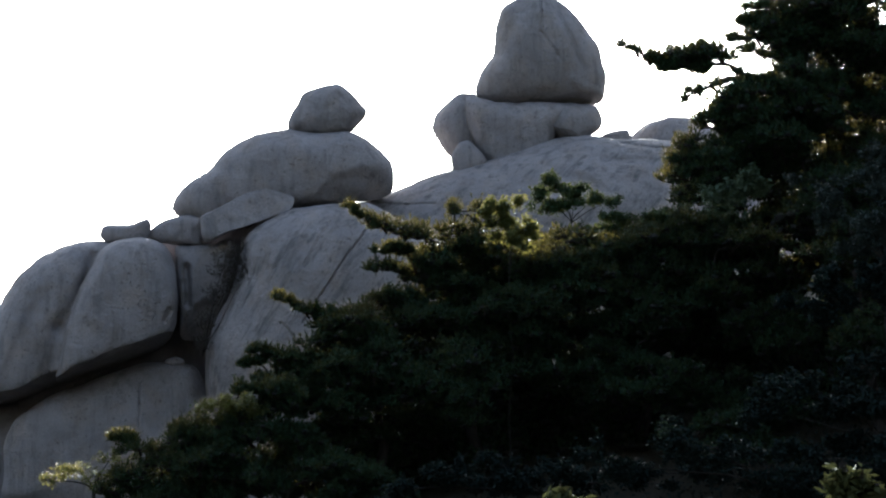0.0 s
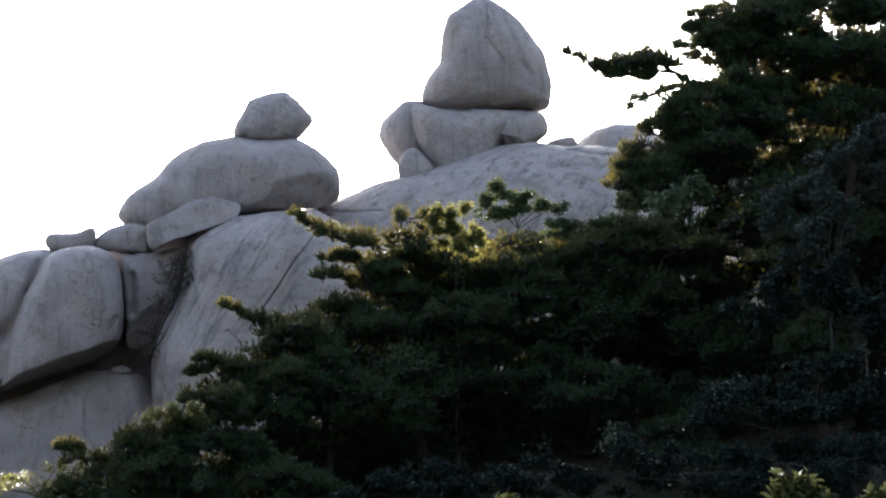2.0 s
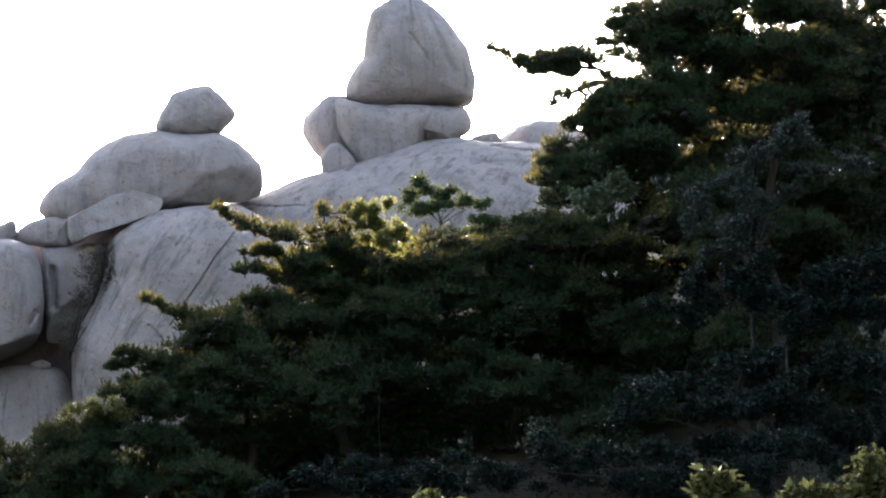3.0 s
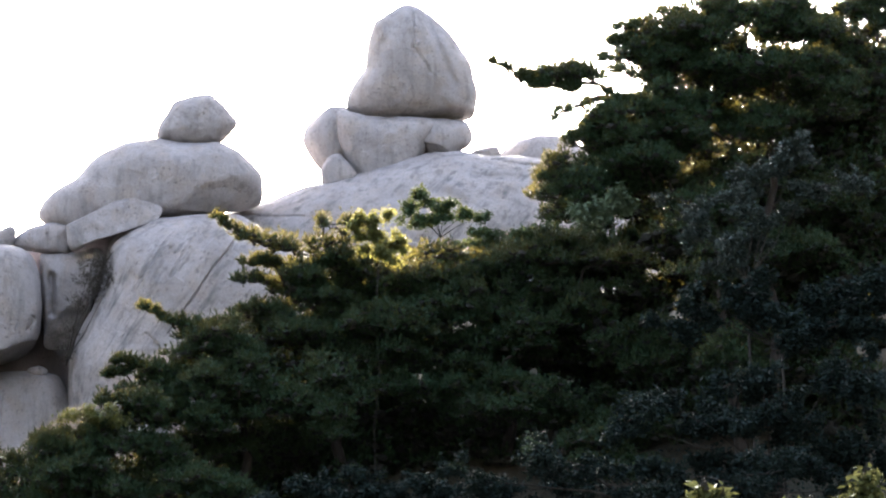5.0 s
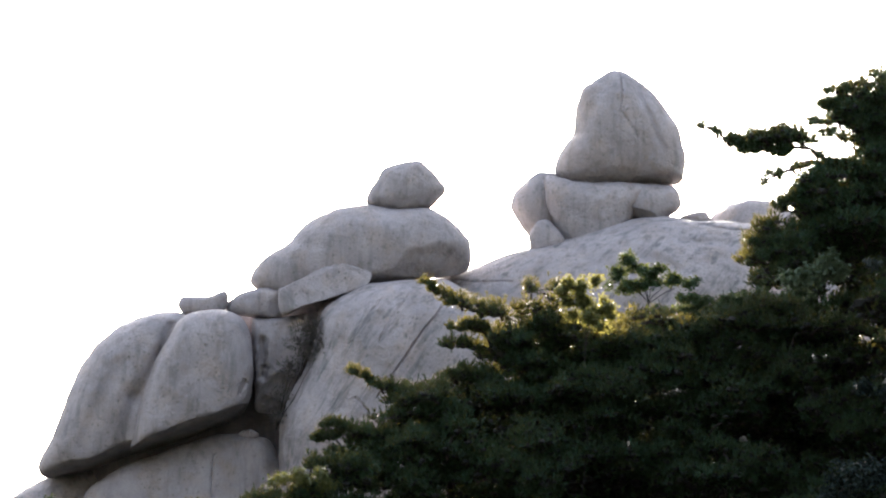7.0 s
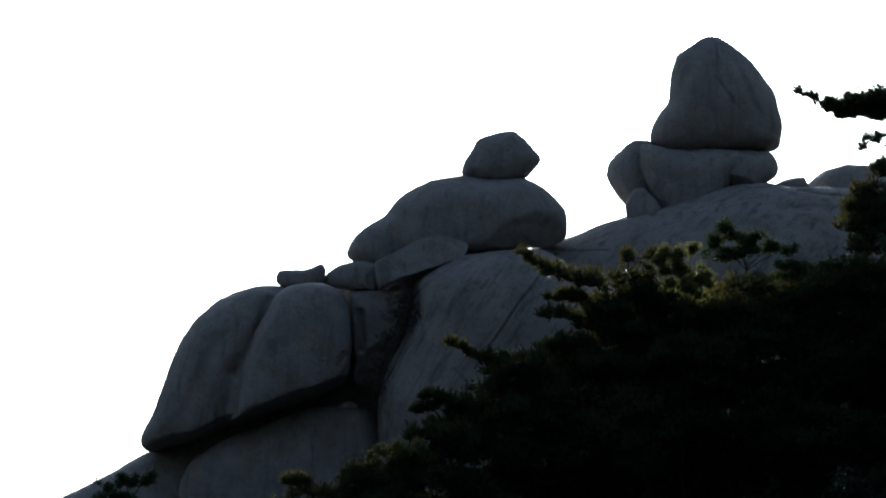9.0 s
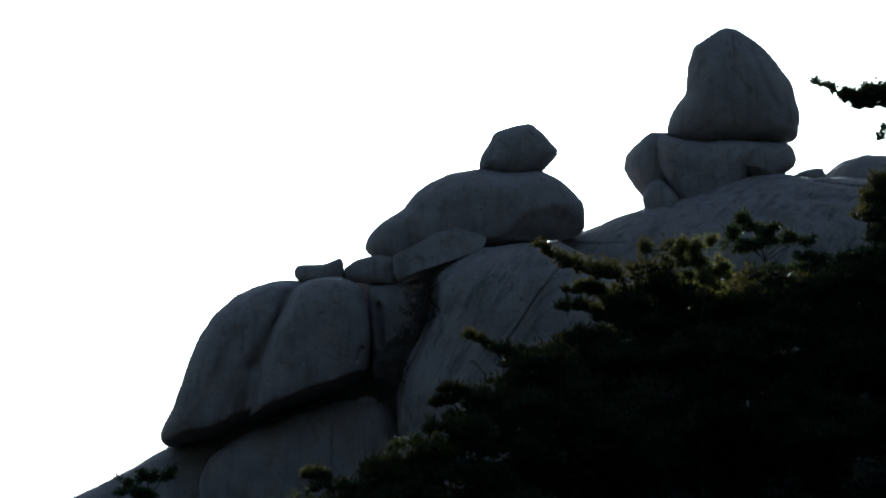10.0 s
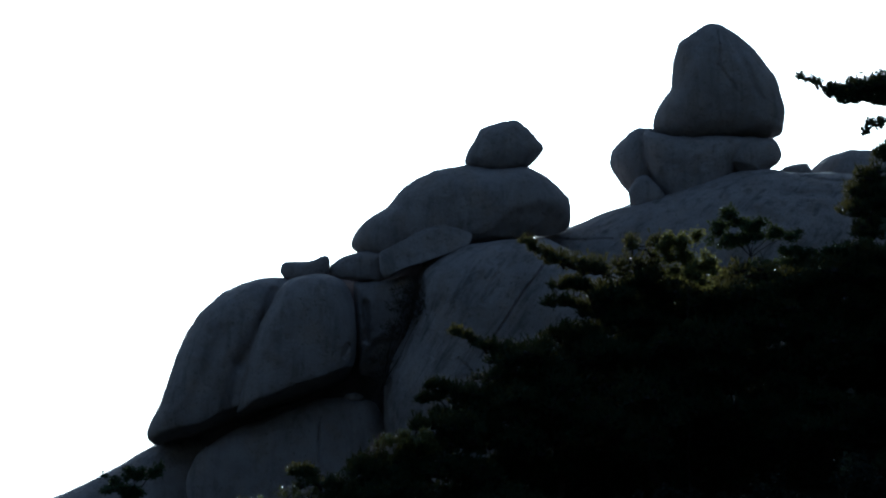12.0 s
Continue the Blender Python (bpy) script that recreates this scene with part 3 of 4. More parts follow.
def spray_shoots(rng, pad, per_cushion, depth_ratio=0.8, largest=0.34, fullness=1.3, candles=0):
    """One spray of foliage: domed cushions of shoots side by side, flat below. Gives the shoots, their ways, and the cushions."""
    x, y, z, hl, ht, slope = pad
    z -= 0.06
    hy = max(hl * depth_ratio, 0.12)
    rc = min(max(1.0 * ht, 0.08), largest)
    m = max(4, int(fullness * hl * hy / (rc * rc)))
    a = rng.uniform(0, 2 * math.pi, m)
    r = np.sqrt(rng.uniform(0, 1, m))
    c = np.stack([r * np.cos(a) * hl, r * np.sin(a) * hy, (1 - r ** 2) * 0.6 * ht + rng.normal(0, 0.22, m) * ht], 1)
    s = math.radians(slope)
    c = np.stack([x + c[:, 0] * math.cos(s) - c[:, 2] * math.sin(s), y + c[:, 1], z + c[:, 0] * math.sin(s) + c[:, 2] * math.cos(s)], 1)
    size = rc * rng.uniform(0.6, 1.15, m) * (1 - 0.5 * r ** 3)
    d = rng.normal(0, 1, (m * per_cushion, 3))
    d[:, 2] = np.abs(d[:, 2]) * 1.15 - 0.34
    d /= np.linalg.norm(d, axis=1)[:, None]
    reach = np.where(rng.uniform(0, 1, (len(d), 1)) < 0.12, 1.25, rng.uniform(0.7, 1.0, (len(d), 1)))
    p = np.repeat(c, per_cushion, 0) + d * np.repeat(size, per_cushion)[:, None] * (1.0, 1.0, 0.72) * reach
    up = d * 0.8 + (0, 0, 0.55) + rng.normal(0, 0.15, d.shape)
    if candles:
        # upright leading shoots that stand out of the cushion
        k = np.repeat(np.arange(m), candles)
        e = rng.normal(0, 0.5, (len(k), 3)) * (1, 1, 0) + (0, 0, 1)
        p = np.concatenate([p, c[k] + e * size[k][:, None] * rng.uniform(0.9, 1.3, (len(k), 1)) + (0, 0, 0.03)])
        up = np.concatenate([up, e * (0.5, 0.5, 1.3)])
    up /= np.linalg.norm(up, axis=1)[:, None]
    return p, up, c, size


def shade_cores(rng, centres, sizes, bulk):
    """Rough dark lumps filling each cushion: twigs and dead needles with painted inner shade."""
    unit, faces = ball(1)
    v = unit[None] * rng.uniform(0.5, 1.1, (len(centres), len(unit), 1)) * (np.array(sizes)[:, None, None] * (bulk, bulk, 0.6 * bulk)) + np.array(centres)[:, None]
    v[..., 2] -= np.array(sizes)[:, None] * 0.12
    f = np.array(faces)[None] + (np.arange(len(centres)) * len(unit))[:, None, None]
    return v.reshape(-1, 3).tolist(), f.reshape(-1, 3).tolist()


def sprigs(rng, path, count, needles):
    """Bare crooked twigs along a bough, each with a few needles at its end. Gives the twigs' mesh and the needles."""
    pts = np.array(path, float)
    tv, tf, ends, ways = [], [], [], []
    for _ in range(count):
        f = rng.uniform(0.25, 0.98) * (len(pts) - 1)
        i = int(f)
        a = pts[i] + (pts[i + 1] - pts[i]) * (f - i)
        d = np.array((rng.normal(-0.5, 0.7), rng.normal(0, 0.5), rng.normal(-0.35, 0.55)))
        d /= np.linalg.norm(d)
        b = a + d * rng.uniform(0.2, 0.6)
        v, q = tube(bent(rng, a, b, -0.04, 4), (0.016, 0.013, 0.010, 0.006), 5)
        tf += [tuple(k + len(tv) for k in g) for g in q]
        tv += v
        for w in (0.7, 0.9, 1.0):
            ends.append(a + (b - a) * w + rng.normal(0, 0.03, 3))
            ways.append(d * 0.6 + (0, 0, 0.6))
    ways = np.array(ways) / np.linalg.norm(ways, axis=1)[:, None]
    return tv, tf, tufts(rng, np.array(ends), ways, 0.12, needles, 0.010)


def pine(label, base_x, base_y, top, pads, fill=(), seed=1, shoots=12, needle=0.15, thick=0.2, spread=1.0, blades=6, boughs=(), twigs=0):
    """A mountain pine: bent trunk, limbs that carry flat sprays of needles, and fill: clouds (x, y, z, rx, ry, rz, sprays) of inner sprays."""
    rng = np.random.default_rng(seed)
    base = (base_x, base_y + 1.2, float(ground_z(base_x, base_y + 1.2)) - 0.3)
    top = (top[0], top[1] + 1.2, top[2])
    tree = new("pine_tree")
    tree.location = base
    tagged(tree, label, "tree", "mountain pines")
    way = bent(rng, base, top, 0.0, 9)
    part("trunk", *tube(way, np.linspace(thick, thick * 0.25, 9), 9), PINE_BARK, tree, smooth=True)
    for path in boughs:
        pts = [q[:3] for q in path]
        part("bough", *tube(pts, np.linspace(0.10, 0.03, len(pts)), 7), PINE_BARK, tree, smooth=True)
        if twigs:
            tv, tf, tn = sprigs(rng, pts, twigs, 8)
            part("twigs", tv, tf, PINE_BARK, tree)["kind"] = "stuff"
            mesh_of_triangles("needles", tn, NEEDLES, tree, "sparse green needles on bare twigs")
    sprays = list(pads)
    for x, y, z, rx, ry, rz, count in fill:
        # inner boughs: each a dome of sprays, with dark gaps between one bough and the next
        for _ in range(max(2, round(count / (2.6 if spread < 1.2 else 1.7)))):
            v = rng.normal(0, 1, 3)
            v *= rng.uniform(0.05, 1) ** (1 / 3) / np.linalg.norm(v)
            wide = rng.uniform(0.5, 0.9) * spread * min(1.0, 0.25 + 0.6 * rx)
            v[0] *= max(0.4, 1 - 0.7 * wide / rx)
            for _ in range(5):
                a, r = rng.uniform(0, 2 * math.pi), math.sqrt(rng.uniform(0, 1))
                h = rng.uniform(0.28, 0.5) * spread
                sprays.append((x + v[0] * rx + math.cos(a) * r * wide, y + v[1] * ry + math.sin(a) * r * wide * 0.8,
                               z + v[2] * rz + (1 - r * r) * wide * 0.5 - 0.12, h, h * 0.6, rng.uniform(-12, 12)))
    cs, us, cores, sizes = [], [], [], []
    trunk = np.array(way)
    for k, spray in enumerate(sprays):
        own = k < len(pads)
        p, up, c, size = spray_shoots(rng, spray, (int(shoots * 1.7) if spray[3] > 0.15 else 7) if own else shoots, 0.8, 0.34 * spread, 1.9 if own else 1.3, 3 if own else 1)
        cs.append(p)
        us.append(up)
        solid = size > 0.09
        cores.append(c[solid])
        sizes.append(size[solid])
        x, y, z, hl, ht, slope = spray
        j = int(np.argmin(np.abs(trunk[:, 2] - (z - 0.5)) + 0.02 * rng.uniform()))
        start = trunk[j]
        s = math.radians(slope)
        toward = 1.0 if x > start[0] else -1.0
        end = (x + toward * hl * 0.7 * math.cos(s), y, z + toward * hl * 0.7 * math.sin(s) - 0.3 * ht)
        mid = (x - toward * hl * 0.5 * math.cos(s), y, z - toward * hl * 0.5 * math.sin(s) - 0.5 * ht)
        near = [q for q in sprays if abs(q[0] - start[0]) < abs(x - start[0]) - 0.4 and q[2] < z + 0.6]
        if near:
            q = min(near, key=lambda q: (q[0] - x) ** 2 + (q[1] - y) ** 2 + (q[2] - z) ** 2)
            start = np.array((q[0], q[1], q[2] - 0.2))
        if k < len(pads) or k % 12 == 0:
            pts = bent(rng, start, mid, 0.15, 5) + bent(rng, mid, end, 0.05, 4)[1:]
            part("limb", *tube(pts, np.linspace(0.04, 0.01, len(pts)), 6), PINE_BARK, tree, smooth=True)
    part("shaded_twig_core", *shade_cores(rng, np.concatenate(cores), np.concatenate(sizes), 0.62 if spread < 1.2 else 0.9), SHADED_TWIGS, tree, "dark tangle of twigs")["kind"] = "stuff"
    v = tufts(rng, np.concatenate(cs), np.concatenate(us), needle * spread, blades, 0.10 * spread / blades)
    mesh_of_triangles("crown", v, NEEDLES, tree, "dark green needle sprays")
    return tree


def leafy(name, label, base_y, clouds, material, leaf=0.05, density=700, seed=1, thick=0.07, category="tree", bark_material=None, group="", edge=0.35):
    """A broadleaved tree or bush: forking stems and clouds (x, y, z, half width, half height, 0) of folded leaves."""
    rng = np.random.default_rng(seed)
    tree = new(name)
    tagged(tree, label, category, group)
    cx = float(np.mean([c[0] for c in clouds]))
    base = np.array((cx, base_y, float(ground_z(cx, base_y)) - 0.2))
    tree.location = base
    cz = min(c[2] for c in clouds)
    fork = base + (np.array((cx, base_y, cz)) - base) * 0.92
    part("trunk", *tube(bent(rng, base, fork, 0, 6), np.linspace(thick, thick * 0.6, 6), 8), bark_material or OAK_BARK, tree, smooth=True)
    tri = []
    several = []
    fine = min(1.0, thick / 0.05)
    for x, y, z, rx, rz, _ in clouds:
        several.append((x, y, z, rx * 0.62, rz * 0.62, fork, thick * 0.4))
        for _ in range(4):
            k = rng.uniform(0.25, 0.6)
            several.append((x + rng.normal(0, 0.65) * rx, y + rng.normal(0, 0.8) * rx, z + rng.normal(0, 0.6) * rz, rx * k, rz * k, (x, y, z), 0.012 * fine))
    for x, y, z, rx, rz, root, stem in several:
        ry = (rx + rz) * 0.5
        # twigs end in small clusters, so that the outline is uneven and has gaps
        twigs = int(max(9, 34 * (rx * rz + rx * ry) ** 0.75))
        d = rng.normal(0, 1, (twigs, 3))
        d /= np.linalg.norm(d, axis=1)[:, None]
        ends = np.array((x, y, z)) + d * np.array((rx, ry, rz)) * rng.uniform(edge, 1.3, (twigs, 1))
        tv, tf = tube(bent(rng, root, (x, y, z), 0.1, 6), np.linspace(stem, stem * 0.3, 6), 6)
        for e in ends[:: 3]:
            a, b = tube(bent(rng, (x, y, z), e, 0.05, 4), (0.009 * fine, 0.007 * fine, 0.005 * fine, 0.003 * fine), 4)
            tf += [tuple(i + len(tv) for i in q) for q in b]
            tv += a
        part("branch", tv, tf, bark_material or OAK_BARK, tree)
        n = max(8, int(density * (rx * rz + 0.6 * rx * ry) / twigs * 4.0))
        along = rng.uniform(0.3, 1.08, (twigs * n, 1)) ** 0.7
        c = np.array((x, y, z)) + (np.repeat(ends, n, 0) - (x, y, z)) * along + rng.normal(0, 1, (twigs * n, 3)) * leaf * 1.1
        up = rng.normal(0, 0.55, (len(c), 3)) + (0, 0, 0.8)
        up /= np.linalg.norm(up, axis=1)[:, None]
        d = np.cross(up, rng.normal(0, 1, (len(c), 3)))
        d /= np.linalg.norm(d, axis=1)[:, None] + 1e-6
        side = np.cross(up, d)
        ln = leaf * rng.uniform(0.7, 1.4, (len(c), 1))
        tip, left, right = c + d * ln, c + side * ln * 0.42 + up * ln * 0.12, c - side * ln * 0.42 + up * ln * 0.12
        back = c - d * ln
        tri.append(np.stack([back, left, tip, back, tip, right], 1).reshape(-1, 3))
    v = np.concatenate(tri)
    n = len(v) // 6
    idx = np.arange(n)[:, None] * 4
    quad = v.reshape(n, 6, 3)[:, (0, 1, 2, 5)].reshape(-1, 3)
    faces = np.concatenate([idx + (0, 1, 2), idx + (0, 2, 3)], 1).reshape(-1, 3).tolist()
    part("crown", quad.tolist(), faces, material, tree)
    return tree


# tall pine on the right shoulder
pine("tall dark pine with layered flat sprays and a long side branch", 13.6, 57.5, (13.40, 57.00, 19.53),
     [(5.32, 57.00, 16.77, 0.12, 0.06, -8), (5.55, 57.00, 16.71, 0.12, 0.08, 0), (5.79, 57.00, 16.59, 0.14, 0.08, -20), (6.11, 57.00, 16.35, 0.37, 0.14, 4), (6.67, 57.00, 16.36, 0.53, 0.22, 0), (7.31, 57.00, 16.40, 0.59, 0.23, 0), (7.87, 57.00, 16.42, 0.49, 0.23, 0), (8.19, 57.00, 16.36, 0.28, 0.15, 0), (7.55, 57.00, 16.60, 0.34, 0.14, 0), (6.59, 57.00, 16.16, 0.31, 0.09, 0), (7.46, 57.00, 16.10, 0.37, 0.08, 0), (7.18, 57.00, 15.45, 0.12, 0.09, 0), (7.05, 57.00, 15.22, 0.09, 0.09, 0), (7.53, 57.00, 15.48, 0.12, 0.08, 20), (7.93, 57.00, 15.65, 0.12, 0.08, 20), (8.58, 57.00, 15.95, 0.12, 0.08, -40)] + [(8.71, 57.00, 16.94, 0.40, 0.20, 2), (8.99, 57.00, 16.55, 0.40, 0.19, 0), (8.93, 57.00, 17.47, 0.37, 0.12, 0), (9.36, 57.00, 17.78, 0.68, 0.19, 2), (9.16, 57.00, 17.38, 0.53, 0.11, -4), (9.23, 57.00, 16.92, 0.74, 0.28, 0), (10.11, 57.00, 16.74, 0.77, 0.31, 0), (10.55, 57.00, 18.24, 0.43, 0.22, 10), (11.44, 57.00, 18.64, 0.56, 0.25, 8), (12.42, 57.00, 18.93, 0.62, 0.34, 10)],
     fill=[(11.51, 57.50, 17.48, 1.9, 1.6, 1.0, 38), (14.07, 57.50, 16.84, 2.2, 1.8, 2.2, 63), (10.16, 57.50, 15.14, 1.5, 1.5, 1.0, 38), (9.80, 57.00, 17.24, 0.9, 0.8, 0.45, 14), (7.10, 57.00, 16.36, 0.95, 0.5, 0.08, 9), (12.08, 57.00, 18.34, 0.9, 0.8, 0.4, 14)] + [
         (10.70, 57.50, 17.63, 1.3, 0.9, 0.75, 24), (11.91, 58.00, 16.78, 1.8, 0.9, 0.9, 30), (13.67, 57.00, 18.03, 1.2, 0.9, 0.9, 30), (15.39, 57.50, 17.45, 0.9, 0.7, 0.6, 16), (11.66, 58.50, 15.89, 1.6, 0.8, 0.8, 26), (14.46, 58.50, 17.20, 1.2, 0.6, 0.5, 14), (13.98, 58.00, 11.58, 1.2, 0.5, 0.6, 26), (15.37, 60.00, 13.46, 1.5, 0.5, 1.0, 30), (16.49, 58.00, 18.52, 1.1, 0.6, 0.8, 30), (14.32, 60.00, 17.21, 0.6, 0.4, 1.0, 20), (11.94, 60.00, 14.06, 1.0, 0.4, 0.4, 18), (10.07, 57.30, 16.38, 0.5, 0.4, 0.3, 10)], seed=11, needle=0.16, blades=6, twigs=16,
     boughs=([(10.07, 57.00, 14.94, 0.02, 0.02, 0), (8.89, 57.00, 15.76, 0.02, 0.02, 0), (8.58, 57.00, 16.02, 0.02, 0.02, 0), (8.31, 57.00, 16.18, 0.02, 0.02, 0), (6.91, 57.00, 16.26, 0.02, 0.02, 0), (5.87, 57.00, 16.41, 0.02, 0.02, 0)],
             [(8.89, 57.00, 15.76, 0.02, 0.02, 0), (8.42, 57.00, 15.79, 0.02, 0.02, 0), (7.69, 57.00, 15.52, 0.02, 0.02, 0), (7.09, 57.00, 15.28, 0.02, 0.02, 0)],
             [(10.77, 57.00, 17.58, 0.02, 0.02, 0), (9.97, 57.00, 17.69, 0.02, 0.02, 0), (9.01, 57.00, 17.67, 0.02, 0.02, 0)]))
pine("dark pine with drooping sprays against the dome", 13.0, 58.5, (11.19, 58.50, 16.73),
     [(8.54, 56.50, 15.34, 0.43, 0.18, 20), (8.44, 56.50, 14.81, 0.74, 0.28, 8), (7.85, 56.50, 14.32, 0.61, 0.28, 0), (7.29, 56.50, 13.83, 0.55, 0.25, -6), (6.89, 56.50, 13.34, 0.52, 0.25, 0), (6.81, 56.50, 12.86, 0.52, 0.25, 4), (7.78, 56.50, 13.11, 0.77, 0.31, 0), (8.86, 56.50, 13.76, 0.77, 0.34, 0), (7.61, 56.50, 14.55, 0.34, 0.14, 10), (9.13, 56.50, 15.54, 0.55, 0.15, 0)],
     fill=[(9.57, 57.00, 13.88, 1.2, 1.3, 0.9, 33), (11.52, 58.00, 14.45, 1.5, 1.3, 1.2, 33), (7.67, 56.50, 13.11, 0.45, 0.6, 0.4, 10), (7.09, 57.20, 13.44, 0.5, 0.4, 0.39, 16), (8.23, 57.00, 14.32, 0.5, 0.4, 0.35, 12), (8.72, 56.50, 14.81, 0.8, 0.8, 0.55, 18), (10.07, 57.00, 15.02, 1.3, 0.9, 0.6, 30), (8.86, 56.50, 13.93, 0.6, 0.6, 0.5, 16), (9.24, 57.50, 13.33, 1.2, 0.6, 0.3, 14), (10.69, 65.00, 13.77, 2.4, 0.6, 0.7, 36), (8.36, 65.00, 13.92, 1.2, 0.6, 0.4, 16), (11.36, 56.00, 11.48, 1.4, 0.5, 1.3, 40), (12.00, 56.50, 8.76, 1.2, 0.5, 1.2, 34), (14.21, 63.00, 13.84, 0.9, 0.5, 0.6, 14), (11.88, 63.00, 15.21, 0.9, 0.5, 0.6, 14), (13.19, 57.00, 15.02, 0.8, 0.5, 0.5, 12), (11.51, 62.00, 13.92, 1.0, 0.6, 0.5, 18), (10.30, 62.00, 14.35, 1.0, 0.6, 0.5, 18)], seed=12, needle=0.16, blades=6)
pine("dark pine filling the slope behind other trees", 15.5, 66, (16.27, 66.00, 17.19),
     [(14.63, 66.00, 17.74, 1.07, 0.43, 0), (13.45, 66.00, 15.47, 1.07, 0.43, 0)],
     fill=[(15.29, 66.00, 15.49, 4.0, 1.5, 2.2, 57), (13.35, 66.00, 11.77, 4.2, 1.5, 2.0, 57), (16.88, 66.00, 9.27, 4.0, 1.5, 2.0, 52), (18.05, 67.00, 13.84, 2.5, 1.2, 2.0, 46), (18.69, 66.00, 17.79, 2.0, 1.2, 2.2, 36), (18.21, 66.00, 6.78, 3.0, 1.2, 1.4, 36), (14.42, 63.00, 16.02, 2.2, 1.0, 1.8, 42), (16.75, 64.00, 14.25, 1.8, 1.0, 2.4, 42)] + [
         (12.55, 64.00, 12.60, 1.8, 1.0, 1.4, 28), (15.34, 64.00, 10.10, 2.4, 1.0, 1.8, 42), (16.82, 64.00, 6.56, 2.2, 1.0, 2.2, 35), (16.88, 62.00, 17.31, 1.8, 0.6, 1.5, 40), (16.70, 62.00, 13.56, 2.0, 0.6, 1.4, 40), (15.69, 63.00, 12.57, 1.6, 0.5, 0.7, 34), (17.05, 63.00, 16.02, 1.4, 0.5, 1.6, 40), (16.67, 62.00, 17.95, 1.2, 0.5, 0.8, 20), (13.24, 64.00, 13.07, 1.4, 0.5, 0.5, 20), (8.46, 63.50, 9.60, 1.3, 0.5, 0.7, 24), (17.44, 62.00, 11.72, 0.9, 0.5, 0.9, 20), (14.04, 61.00, 16.10, 0.6, 0.4, 0.8, 16), (13.78, 61.00, 13.92, 0.7, 0.4, 0.45, 10), (14.68, 62.00, 9.07, 1.3, 0.5, 0.8, 22), (15.68, 62.00, 8.45, 1.2, 0.5, 0.7, 18), (16.33, 65.00, 12.24, 1.2, 0.6, 0.7, 20), (9.19, 66.00, 9.25, 1.5, 0.6, 0.8, 20), (12.11, 66.00, 9.17, 1.3, 0.6, 0.6, 20)], seed=17, shoots=6, spread=1.5, blades=3)
pine("dark pine in the shade of the slope", 8.0, 65, (7.79, 65.00, 11.20),
     [(8.70, 65.00, 12.65, 1.06, 0.35, 0), (7.09, 65.00, 12.63, 1.06, 0.35, 0)],
     fill=[(8.66, 65.00, 10.13, 3.6, 1.5, 2.0, 57), (4.22, 65.00, 8.31, 3.6, 1.5, 2.2, 52), (-0.01, 64.00, 8.16, 2.2, 1.2, 1.6, 31), (0.71, 64.00, 5.42, 4.0, 1.2, 1.2, 52), (7.72, 65.00, 6.07, 4.0, 1.2, 1.4, 52), (11.70, 64.00, 7.26, 2.6, 1.0, 1.6, 42), (7.27, 64.00, 4.83, 3.0, 1.0, 1.2, 42), (0.33, 63.00, 5.30, 3.0, 1.0, 1.0, 35), (4.42, 63.00, 6.15, 1.8, 0.6, 0.8, 22), (2.03, 63.00, 7.17, 1.8, 0.6, 0.9, 22)] + [
         # Last two clouds are added behind the rest to block leaking sun.
         (1.02, 65.00, 11.13, 2.2, 0.5, 0.9, 24), (-1.73, 63.00, 8.56, 2.0, 0.5, 0.9, 24), (4.41, 65.00, 11.52, 2.0, 0.5, 0.6, 18), (-6.76, 61.00, 4.85, 1.3, 0.5, 0.5, 10), (9.59, 65.00, 12.30, 2.4, 0.5, 0.8, 22), (-5.37, 61.00, 4.87, 1.7, 0.5, 0.5, 16), (2.50, 68.00, 10.20, 2.2, 0.6, 1.2, 30), (0.50, 68.00, 8.50, 1.6, 0.6, 1.2, 20)], seed=18, shoots=6, spread=1.5, blades=3)
# middle pines
pine("spreading pine with upturned branch tips before a slab", 1.2, 60, (0.60, 60.00, 12.39),
     [(-2.35, 60.00, 12.63, 0.33, 0.15, -42), (-1.96, 60.00, 12.33, 0.49, 0.21, -32), (-1.38, 60.00, 12.12, 0.65, 0.26, -18), (-0.80, 60.00, 11.94, 0.65, 0.28, -10), (-0.22, 60.00, 11.84, 0.72, 0.29, -8), (-1.20, 60.00, 11.45, 0.59, 0.13, -4), (-1.36, 60.00, 10.90, 0.62, 0.20, -4), (-0.45, 60.00, 10.68, 0.65, 0.26, 0), (0.93, 60.00, 12.65, 0.62, 0.26, 0), (0.68, 60.00, 11.97, 0.65, 0.26, 0), (1.43, 60.00, 12.23, 0.49, 0.26, 0), (-1.18, 60.00, 10.07, 0.72, 0.20, 6), (-0.05, 60.00, 11.05, 0.65, 0.33, 0)],
     fill=[(0.62, 60.50, 10.46, 1.9, 1.5, 0.9, 45), (2.26, 60.00, 9.09, 2.0, 1.6, 1.2, 55), (-0.10, 60.30, 11.21, 0.4, 0.5, 0.2, 6), (1.02, 60.00, 11.62, 0.5, 0.6, 0.3, 8), (-0.60, 60.30, 10.02, 0.5, 0.6, 0.25, 8), (3.90, 60.00, 10.42, 1.6, 1.0, 0.9, 30), (5.66, 61.50, 11.33, 1.3, 0.6, 0.25, 14), (1.56, 61.50, 10.98, 1.0, 0.4, 0.9, 28), (-0.61, 60.80, 9.52, 1.0, 0.4, 0.6, 20), (3.08, 61.50, 10.30, 1.2, 0.4, 0.5, 18)], seed=13)
